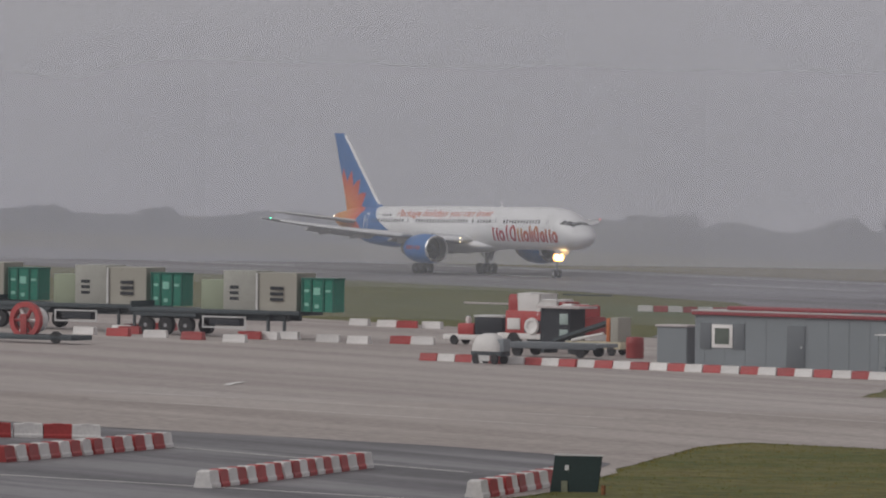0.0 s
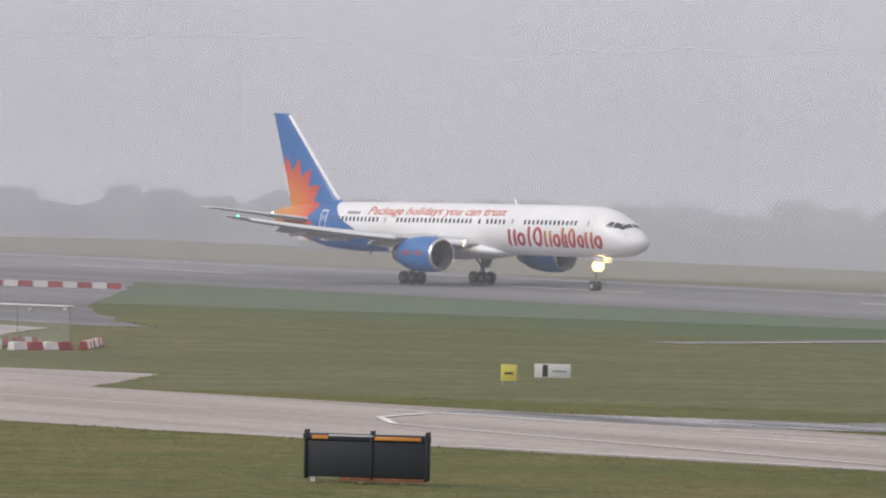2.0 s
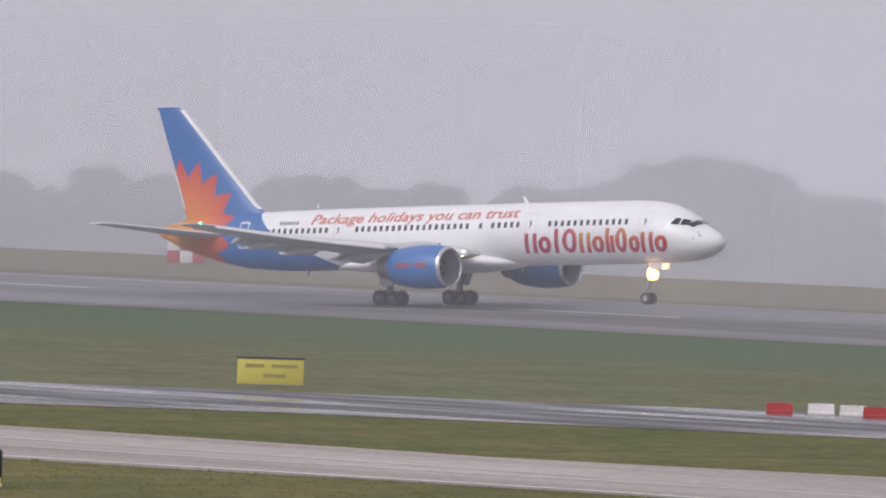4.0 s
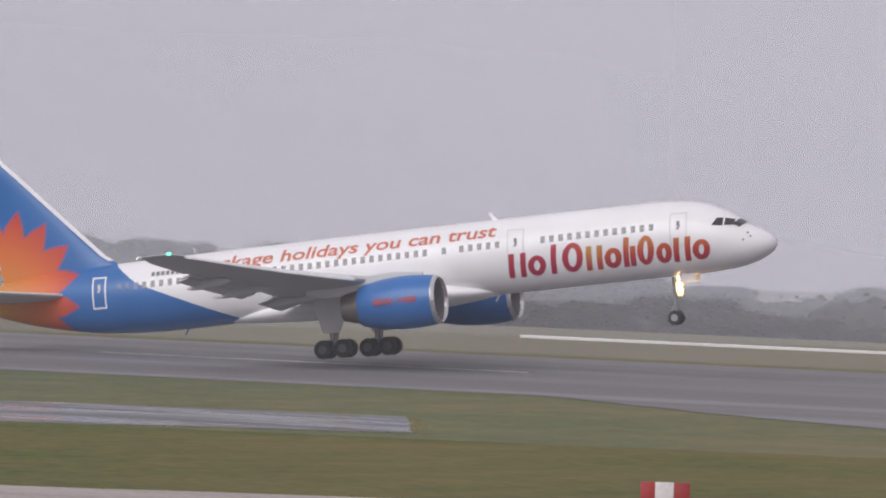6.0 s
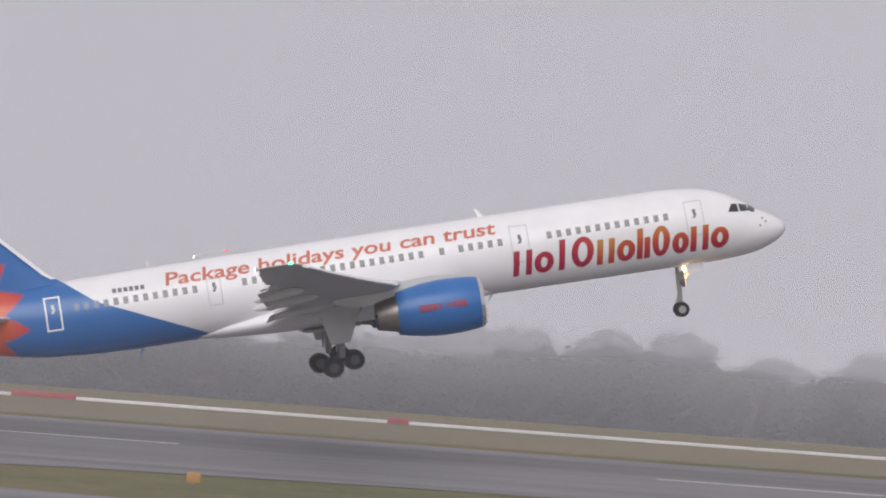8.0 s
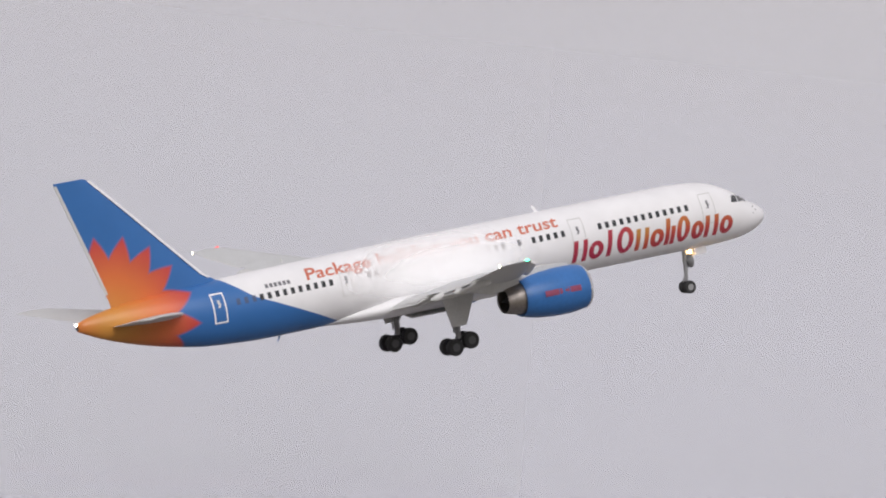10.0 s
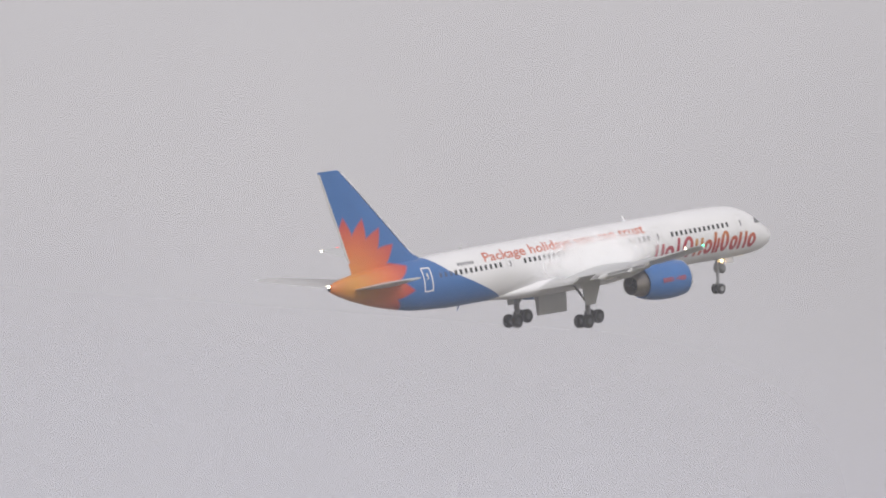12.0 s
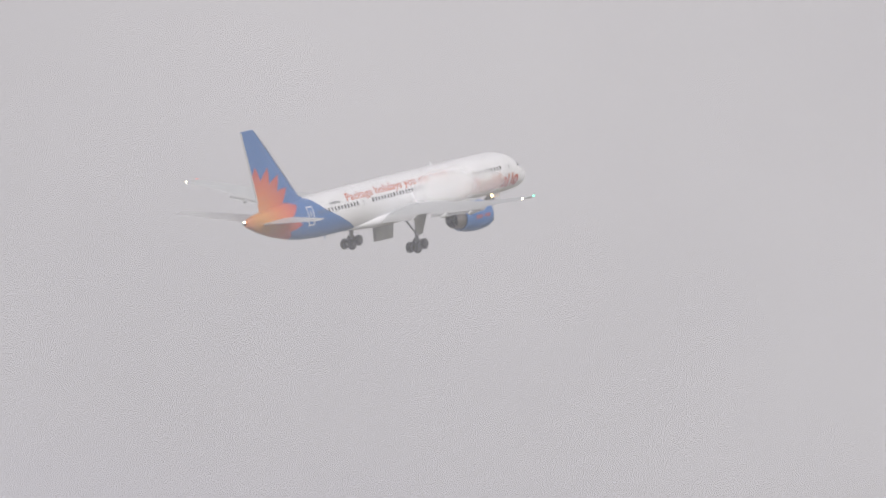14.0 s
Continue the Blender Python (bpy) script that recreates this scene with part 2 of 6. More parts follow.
CREAM_GREEN = mat("faded_green_tarp", (0.30, 0.34, 0.25), 0.75, vary=0.12, scale=0.8)
GREEN = mat("green_container_steel", (0.02, 0.2, 0.14), 0.5, vary=0.15, scale=1.2)
DARK_GREEN = mat("dark_green_steel", (0.012, 0.11, 0.08), 0.5, vary=0.15, scale=1.2)
CHASSIS = mat("trailer_chassis_paint", (0.055, 0.07, 0.08), 0.6, vary=0.2, scale=1.5)
YELLOW = mat("yellow_sign_face", (0.62, 0.55, 0.09), 0.5, vary=0.12, scale=2)
BLACK_SHEET = mat("black_sheet", (0.018, 0.022, 0.03), 0.6, vary=0.25, scale=1.5)
DARK_SHEET = mat("dark_green_board", (0.012, 0.03, 0.03), 0.6, vary=0.2, scale=1.5)
RUST = mat("rusty_steel", (0.22, 0.09, 0.04), 0.8, vary=0.4, scale=4)
BARK = mat("bark", (0.10, 0.085, 0.07), 0.95, vary=0.3, scale=2)
LEAF = mat("winter_foliage", (0.036, 0.038, 0.038), 0.95, vary=0.3, scale=0.4, bump=0.0)


# ---- mesh helpers ----
def finish(bm, smooth=None):
    bmesh.ops.recalc_face_normals(bm, faces=bm.faces)
    for f in bm.faces:
        f.smooth = smooth is not None
    if smooth is not None and smooth < 180:
        for e in bm.edges:
            if len(e.link_faces) == 2 and e.calc_face_angle(0) > radians(smooth):
                e.smooth = False


def part(name, bm, material, parent=None, label="", smooth=35, m=None):
    """Link a bmesh as one mesh object, under a thing or part when given."""
    finish(bm, smooth)
    me = bpy.data.meshes.new(name)
    bm.to_mesh(me)
    bm.free()
    for q in (material if isinstance(material, (list, tuple)) else [material]):
        me.materials.append(q)
    ob = new(name, me)
    if parent is not None:
        ob.parent = parent
    if m is not None:
        ob.matrix_basis = m
    if label:
        tagged(ob, label)
    return ob


def thing(name, m, label, category, group="", kind=""):
    ob = new(name)
    ob.matrix_basis = m
    ob.empty_display_size = 0.2
    return tagged(ob, label, category, group, kind)


def box(bm, x0, x1, y0, y1, z0, z1, bevel=0.0, index=0):
    vs = [bm.verts.new(c) for c in ((x0, y0, z0), (x1, y0, z0), (x1, y1, z0), (x0, y1, z0), (x0, y0, z1), (x1, y0, z1), (x1, y1, z1), (x0, y1, z1))]
    fs = [bm.faces.new([vs[i] for i in q]) for q in ((3, 2, 1, 0), (4, 5, 6, 7), (0, 1, 5, 4), (1, 2, 6, 5), (2, 3, 7, 6), (3, 0, 4, 7))]
    for f in fs:
        f.material_index = index
    if bevel:
        es = list({e for f in fs for e in f.edges})
        bmesh.ops.bevel(bm, geom=es, offset=bevel, segments=2, affect="EDGES", profile=0.5)
    return bm


def boxed(*a, **k):
    return box(bmesh.new(), *a, **k)


def tube(bm, a, b, r0, r1=None, n=10, index=0):
    a, b = Vector(a), Vector(b)
    r1 = r0 if r1 is None else r1
    q = (b - a).to_track_quat("Z", "Y")
    ra, rb = [], []
    for i in range(n):
        d = q @ Vector((math.cos(2 * math.pi * i / n), math.sin(2 * math.pi * i / n), 0))
        ra.append(bm.verts.new(a + d * r0))
        rb.append(bm.verts.new(b + d * r1))
    for i in range(n):
        bm.faces.new((ra[i], ra[(i + 1) % n], rb[(i + 1) % n], rb[i])).material_index = index
    bm.faces.new(ra[::-1]).material_index = index
    bm.faces.new(rb).material_index = index
    return bm


def rings(bm, loops, close=True, caps=(True, True)):
    """Skin a list of equal rings of points."""
    vs = [[bm.verts.new(p) for p in q] for q in loops]
    n = len(vs[0])
    for a, b in zip(vs, vs[1:]):
        for i in range(n if close else n - 1):
            bm.faces.new((a[i], a[(i + 1) % n], b[(i + 1) % n], b[i]))
    if caps[0]:
        bm.faces.new(vs[0][::-1])
    if caps[1]:
        bm.faces.new(vs[-1])
    return bm


def lathe(bm, profile, axis="x", n=28, centre=(0, 0, 0), shut=True):
    """Turn (along, radius) pairs about an axis."""
    loops = []
    for u, r in profile:
        ring = []
        for i in range(n):
            a = 2 * math.pi * i / n
            c, s = r * math.cos(a), r * math.sin(a)
            ring.append(Vector(centre) + Vector((u, c, s) if axis == "x" else (c, u, s) if axis == "y" else (c, s, u)))
        loops.append(ring)
    return rings(bm, loops, caps=(shut and profile[0][1] > 1e-3, shut and profile[-1][1] > 1e-3))


def hermite(table, u):
    """Smooth value of each column of a table at u (first column), never overshooting."""
    xs = [r[0] for r in table]
    k = max(0, min(len(xs) - 2, int(np.searchsorted(xs, u, "right")) - 1))
    h = xs[k + 1] - xs[k]
    w = (u - xs[k]) / h
    out = []
    for c in range(1, len(table[0])):
        d = [(table[i + 1][c] - table[i][c]) / (xs[i + 1] - xs[i]) for i in range(len(xs) - 1)]

        def slope(i):
            if i == 0:
                return d[0]
            if i == len(xs) - 1:
                return d[-1]
            return 0.0 if d[i - 1] * d[i] <= 0 else 2 * d[i - 1] * d[i] / (d[i - 1] + d[i])
        a, b, m0, m1 = table[k][c], table[k + 1][c], slope(k), slope(k + 1)
        out.append((2 * w**3 - 3 * w * w + 1) * a + (w**3 - 2 * w * w + w) * h * m0 + (3 * w * w - 2 * w**3) * b + (w**3 - w * w) * h * m1)
    return out


# ---- the ground ----
def gz(y):
    """Height of the ground: falls from the terminal to the level runway, then away behind it."""
    if y < 345:
        return 0.0172 * (345 - y)
    if y > 450:
        return -min(6.0, (y - 450) * 0.05)
    return 0.0


def make_ground():
    bm = bmesh.new()
    xs = [-5000, -2500, -1200, -700, -450, -250, -100, 50, 250, 500, 900, 1600, 3000, 5000]
    ys = [-900, -300, 0, 120, 250, 345, 400, 450, 510, 570, 800, 1500, 4800]
    grid = [[bm.verts.new((x, y, gz(y))) for x in xs] for y in ys]
    for a, b in zip(grid, grid[1:]):
        for i in range(len(xs) - 1):
            bm.faces.new((a[i], a[i + 1], b[i + 1], b[i]))
    tagged(part("ground", bm, GRASS, smooth=None), "damp airfield grass, green and straw-brown", "grass", kind="structure")


PAVED = []


def sheet(name, outline, lift, material, label, category, kind="structure"):
    """A paved area with a straight outline, lying on the sloping ground."""
    PAVED.append(outline)
    bm = bmesh.new()
    rng, worn = random.Random(len(name) * 31), []
    for (xa, ya), (xb, yb) in zip(outline, outline[1:] + outline[:1]):
        n = max(1, min(160, int(math.hypot(xb - xa, yb - ya) / 3.0))) if max(abs(xa), abs(xb)) < 900 else 1
        for k in range(n):
            j = 0.0 if k == 0 or n == 1 else 0.28
            worn.append((xa + (xb - xa) * k / n + rng.uniform(-j, j), ya + (yb - ya) * k / n + rng.uniform(-j, j)))
    f = bm.faces.new([bm.verts.new((x, y, 0)) for x, y in worn])
    f.normal_update()
    bmesh.ops.triangulate(bm, faces=[f], ngon_method="EAR_CLIP")
    if any(y < 345 for _, y in outline) and any(y > 345 for _, y in outline):
        bmesh.ops.bisect_plane(bm, geom=bm.verts[:] + bm.edges[:] + bm.faces[:], plane_co=(0, 345, 0), plane_no=(0, 1, 0))
    if any(y < 450 for _, y in outline) and any(y > 450 for _, y in outline):
        bmesh.ops.bisect_plane(bm, geom=bm.verts[:] + bm.edges[:] + bm.faces[:], plane_co=(0, 450, 0), plane_no=(0, 1, 0))
    for v in bm.verts:
        v.co.z = gz(v.co.y) + lift
    ob = part(name, bm, material, smooth=None)
    for p in ob.data.polygons:
        if p.normal.z < 0:
            p.flip()
    return tagged(ob, label, category, kind=kind)


def stripe(bm, a, b, width, lift):
    a, b = Vector((*a, 0)), Vector((*b, 0))
    side = (b - a).normalized().cross(Vector((0, 0, 1))) * width / 2
    q = [a + side, a - side, b - side, b + side]
    f = bm.faces.new([bm.verts.new((p.x, p.y, gz(p.y) + lift)) for p in q])
    return f


make_ground()
APRON = [(-1200, 228), (-330, 228), (-300, 222), (-290, 212), (-276, 201), (-268, 193.6), (-262.5, 189), (-241, 170.5), (-231, 176.5), (-216, 161.8), (-194, 166),
         (-160, 167), (-130, 168), (-100, 178), (-60, 202), (-36, 208), (-21, 216), (40, 236), (200, 300), (330, 340),
         (330, 300), (140, 205), (0, 160), (-60, 154), (-115, 151), (-131, 148), (-154, 144), (-164, 140.5), (-182, 136), (-190, 134.5), (-194, 132.8), (-190, 128), (-177, 117), (-159, 102), (-140, 80), (-120, 40), (-1200, 40)]
sheet("apron", APRON, 0.015, CONCRETE, "pale brown worn concrete apron and taxiway", "apron")
sheet("car_park", [(-1200, 41), (-121, 41), (-141, 80.5), (-160, 102), (-177.5, 116.5), (-184, 118.5), (-190, 118), (-206, 111.4), (-260, 95), (-1200, -60)][::-1], 0.03,
      ASPHALT, "dark damp asphalt apron with thin white lines", "asphalt")
sheet("runway", [(-3000, 335), (-500, 335), (-300, 336), (-109, 334), (0, 333), (90, 333), (3000, 335), (3000, 393), (-3000, 393)], 0.02, RUNWAY,
      "wet grey asphalt runway with rubber streaks", "runway")
sheet("runway_exit", [(-109, 335.5), (-95, 316), (-82, 302), (-57, 275), (-15, 261), (-8.7, 257.2), (1.4, 256.5), (11, 251), (60, 236), (220, 198), (220, 222), (60, 260), (18.4, 277), (12.7, 281), (6, 286), (-1, 290.7), (-6, 296.3), (1.6, 302.5), (9, 309), (21, 319), (33, 325), (50, 330), (90, 334.5)], 0.03, RUNWAY,
      "wet grey asphalt exit from the runway", "taxiway")
sheet("taxiway", [(-197, 161.5), (-193, 167.5), (-187.5, 173.5), (-188, 177.5), (-187, 181.7), (-192.3, 188), (-195.5, 194.5), (-189.5, 199.2), (-180, 204), (-173.8, 209.5), (-163.4, 215.8), (-154.9, 224), (-130, 250), (-112, 280), (-98, 284), (-90, 262), (-116, 238), (-138, 200.6), (-148.3, 195.2), (-157.2, 190), (-162, 185), (-167, 181), (-176, 176.3), (-180.7, 168.3), (-184.2, 163.6), (-193, 161)][::-1],
      0.02, WET_ASPHALT, "wet grey asphalt taxiway strip in the grass", "taxiway")


sheet("service_road", [(-520, 334.5), (-441, 334.5), (-400, 302), (-358, 268), (-339, 254), (-325, 245.2), (-318, 239.8), (-312, 236.5), (-306, 233.5), (-306, 230), (-316, 229), (-345, 229), (-420, 290), (-470, 320)], 0.022, RUNWAY, "grey asphalt service road from the apron to the runway", "road")
sheet("narrow_exit", [(-289, 256), (-298.5, 280), (-308, 300), (-312, 316), (-306, 333), (-275, 335.5), (-345, 335.6), (-323, 318), (-313, 302), (-302.5, 281), (-292, 256)], 0.03, RUNWAY,
      "narrow grey asphalt turn-off joining the runway", "taxiway")


def runway_markings():
    bm = bmesh.new()
    edge = [(-289.6, 257), (-299, 280), (-308.6, 300), (-312.6, 315.5), (-307, 332), (-290, 334.8)]
    for a, b in zip(edge, edge[1:]):
        stripe(bm, a, b, 0.45, 0.045)
    for k in range(-30, 40):
        if k != -1:
            stripe(bm, (4.8 + 50 * k, 368.4), (29.8 + 50 * k, 368.4), 0.8, 0.035)
    for y in (363.6, 375.7):
        stripe(bm, (-44, y), (-20.2, y), 1.1, 0.035)
    stripe(bm, (-2500, 387), (-300, 387), 0.6, 0.035)
    stripe(bm, (-33.5, 305.6), (-13.5, 293.4), 0.25, 0.045)
    tagged(part("runway_marking", bm, MARKING, smooth=None), "worn white centreline dashes and edge lines on the runway", "road marking", kind="structure")


runway_markings()


# ---- the airliner ----
# distance aft of the nose, top, bottom and half width of the body
BODY = [(0, 3.92, 3.86, 0.03), (0.12, 4.2, 3.6, 0.34), (0.5, 4.52, 3.3, 0.74), (1.0, 4.82, 3.06, 1.08), (1.4, 5.02, 2.93, 1.28), (1.7, 5.24, 2.86, 1.42), (2.1, 5.53, 2.78, 1.55),
        (2.6, 5.84, 2.72, 1.68), (3.1, 6.08, 2.69, 1.76), (3.8, 6.36, 2.65, 1.83), (5.0, 6.58, 2.62, 1.88), (6.8, 6.68, 2.61, 1.88), (18, 6.6, 2.54, 1.88), (30, 6.45, 2.4, 1.88), (35, 6.36, 2.34, 1.82),
        (38.7, 6.27, 2.52, 1.58), (41, 6.18, 2.88, 1.27), (43, 6.02, 3.34, 0.95), (45, 5.75, 3.95, 0.6), (46.4, 5.47, 4.52, 0.33), (46.97, 5.24, 4.8, 0.16)]
X0 = 23.5                   # the model's origin lies this far aft of the nose, on the ground


def body_ring(s, n=56, grow=0.0):
    top, bot, w = hermite(BODY, s)
    zc, h = (top + bot) / 2, (top - bot) / 2
    return [(X0 - s, (w + grow) * math.sin(2 * math.pi * i / n), zc + (h + grow) * math.cos(2 * math.pi * i / n)) for i in range(n)]


def skin(s, z, out=0.0):
    """A point on the starboard side of the body at height z, or out metres off it."""
    top, bot, w = hermite(BODY, s)
    zc, h = (top + bot) / 2, (top - bot) / 2
    c = max(-0.9995, min(0.9995, (z - zc) / h))
    y, n = -w * math.sqrt(1 - c * c), Vector((0, -math.sqrt(1 - c * c) / w, c / h)).normalized()
    return Vector((X0 - s, y, z)) + n * out


def livery():
    """White body; blue tail behind a slanted edge; an orange sunburst at the tail."""
    m = bpy.data.materials.new("livery_paint")
    m.use_nodes = True
    n, l = m.node_tree.nodes, m.node_tree.links
    bs = n["Principled BSDF"]
    bs.inputs["Roughness"].default_value = 0.33
    tc, sp = n.new("ShaderNodeTexCoord"), n.new("ShaderNodeSeparateXYZ")
    l.new(tc.outputs["Object"], sp.inputs[0])

    def op(kind, a, b=None, c=None):
        q = n.new("ShaderNodeMath")
        q.operation = kind
        for i, v in enumerate((a, b, c)):
            if v is None:
                continue
            if isinstance(v, (int, float)):
                q.inputs[i].default_value = v
            else:
                l.new(v, q.inputs[i])
        return q.outputs[0]
    aft = op("SUBTRACT", X0, sp.outputs["X"])
    z = sp.outputs["Z"]
    edge = op("ADD", op("MULTIPLY", op("SUBTRACT", aft, 30.0), 0.435), 2.4)
    edge = op("ADD", edge, op("MULTIPLY", op("MAXIMUM", op("SUBTRACT", aft, 36.2), 0.0), 0.35))
    edge = op("ADD", edge, op("MULTIPLY", op("MAXIMUM", op("SUBTRACT", aft, 38.0), 0.0), 9.0))
    blue = op("GREATER_THAN", edge, z)
    du, dv = op("SUBTRACT", 44.9, aft), op("SUBTRACT", z, 4.75)
    rad = op("SQRT", op("ADD", op("MULTIPLY", du, du), op("MULTIPLY", dv, dv)))
    ang = op("ARCTAN2", dv, du)
    saw = op("ABSOLUTE", op("SUBTRACT", op("FRACT", op("ADD", op("MULTIPLY", ang, 18 / (2 * math.pi)), 0.35)), 0.5))
    reach = op("ADD", 4.0, op("MULTIPLY", saw, 2.6))
    soft = n.new("ShaderNodeMapRange")
    soft.interpolation_type = "SMOOTHSTEP"
    soft.inputs["From Min"].default_value, soft.inputs["From Max"].default_value = -0.12, 0.3
    l.new(op("SUBTRACT", reach, rad), soft.inputs["Value"])
    burst = soft.outputs[0]
    ramp = n.new("ShaderNodeValToRGB")
    e = ramp.color_ramp.elements
    e[0].position, e[0].color = 0.12, (0.62, 0.27, 0.05, 1)
    e[1].position, e[1].color = 0.95, (0.55, 0.06, 0.06, 1)
    mid = e.new(0.55)
    mid.color = (0.68, 0.17, 0.05, 1)
    l.new(op("MULTIPLY", rad, 0.19), ramp.inputs[0])
    grime = n.new("ShaderNodeTexNoise")
    grime.inputs["Scale"].default_value, grime.inputs["Detail"].default_value = 0.7, 6
    l.new(tc.outputs["Object"], grime.inputs["Vector"])
    g = n.new("ShaderNodeMapRange")
    g.inputs["To Min"].default_value, g.inputs["To Max"].default_value = 0.88, 1.06
    l.new(grime.outputs["Fac"], g.inputs["Value"])

    def mix(f, a, b):
        q = n.new("ShaderNodeMix")
        q.data_type = "RGBA"
        l.new(f, q.inputs[0])
        for i, v in ((6, a), (7, b)):
            if isinstance(v, tuple):
                q.inputs[i].default_value = v
            else:
                l.new(v, q.inputs[i])
        return q.outputs[2]
    col = mix(blue, (0.84, 0.835, 0.86, 1), (0.035, 0.15, 0.42, 1))
    col = mix(burst, col, ramp.outputs[0])
    mul = n.new("ShaderNodeMix")
    mul.data_type, mul.blend_type = "RGBA", "MULTIPLY"
    mul.inputs[0].default_value = 1.0
    l.new(col, mul.inputs[6])
    l.new(g.outputs[0], mul.inputs[7])
    l.new(mul.outputs[2], bs.inputs["Base Color"])
    return m


LIVERY = livery()


def patch(bm, corners, nu=4, nv=3, out=0.012):
    """A decal on the starboard skin: corners (s, z) in order, bent to the body."""
    (a, b, c, d) = [Vector((p[0], p[1], 0)) for p in corners]
    vs = []
    for j in range(nv + 1):
        row = []
        for i in range(nu + 1):
            u, v = i / nu, j / nv
            p = (a * (1 - u) + b * u) * (1 - v) + (d * (1 - u) + c * u) * v
            row.append(bm.verts.new(skin(p.x, p.y, out)))
        vs.append(row)
    for j in range(nv):
        for i in range(nu):
            bm.faces.new((vs[j][i], vs[j][i + 1], vs[j + 1][i + 1], vs[j + 1][i]))


def rect(bm, s, z, w, h, out=0.012, nu=2, nv=3):
    patch(bm, [(s + w / 2, z - h / 2), (s - w / 2, z - h / 2), (s - w / 2, z + h / 2), (s + w / 2, z + h / 2)], nu, nv, out)


def frame_rect(bm, s, z, w, h, t, out=0.012):
    rect(bm, s, z + h / 2 - t / 2, w, t, out, 3, 1)
    rect(bm, s, z - h / 2 + t / 2, w, t, out, 3, 1)
    rect(bm, s - w / 2 + t / 2, z, t, h - 2 * t, out, 1, 6)
    rect(bm, s + w / 2 - t / 2, z, t, h - 2 * t, out, 1, 6)


def foil(chord, thick, le, z, twist=0.0, camber=0.0, n=14):
    """One wing section as points (x, z): le is metres aft of the nose."""
    pts = []
    us = [0.5 * (1 - math.cos(math.pi * i / n)) for i in range(n + 1)]

    def half(u):
        return 5 * thick * (0.2969 * math.sqrt(u) - 0.126 * u - 0.3516 * u * u + 0.2843 * u**3 - 0.1015 * u**4)
    for u in reversed(us):
        pts.append((u, half(u) + camber * 4 * u * (1 - u)))
    for u in us[1:-1]:
        pts.append((u, -half(u) + camber * 4 * u * (1 - u)))
    c, s = math.cos(twist), math.sin(twist)
    return [(X0 - (le + chord * (u * c + w * s)), z + chord * (w * c - u * s)) for u, w in pts]


def wing_at(y):
    """Leading edge, chord, height and thickness of the wing y metres out."""
    y = abs(y)
    le = 18.55 + (y - 1.88) * 0.512
    te = 26.75 + max(0.0, y - 1.88) * 0.05 if y < 7 else 27.0 + (y - 7) * 0.186
    z = 3.3 + (y - 1.0) * 0.07 + 0.003 * max(0, y - 4) ** 2
    return le, te - le, z, 0.13 - 0.0025 * y


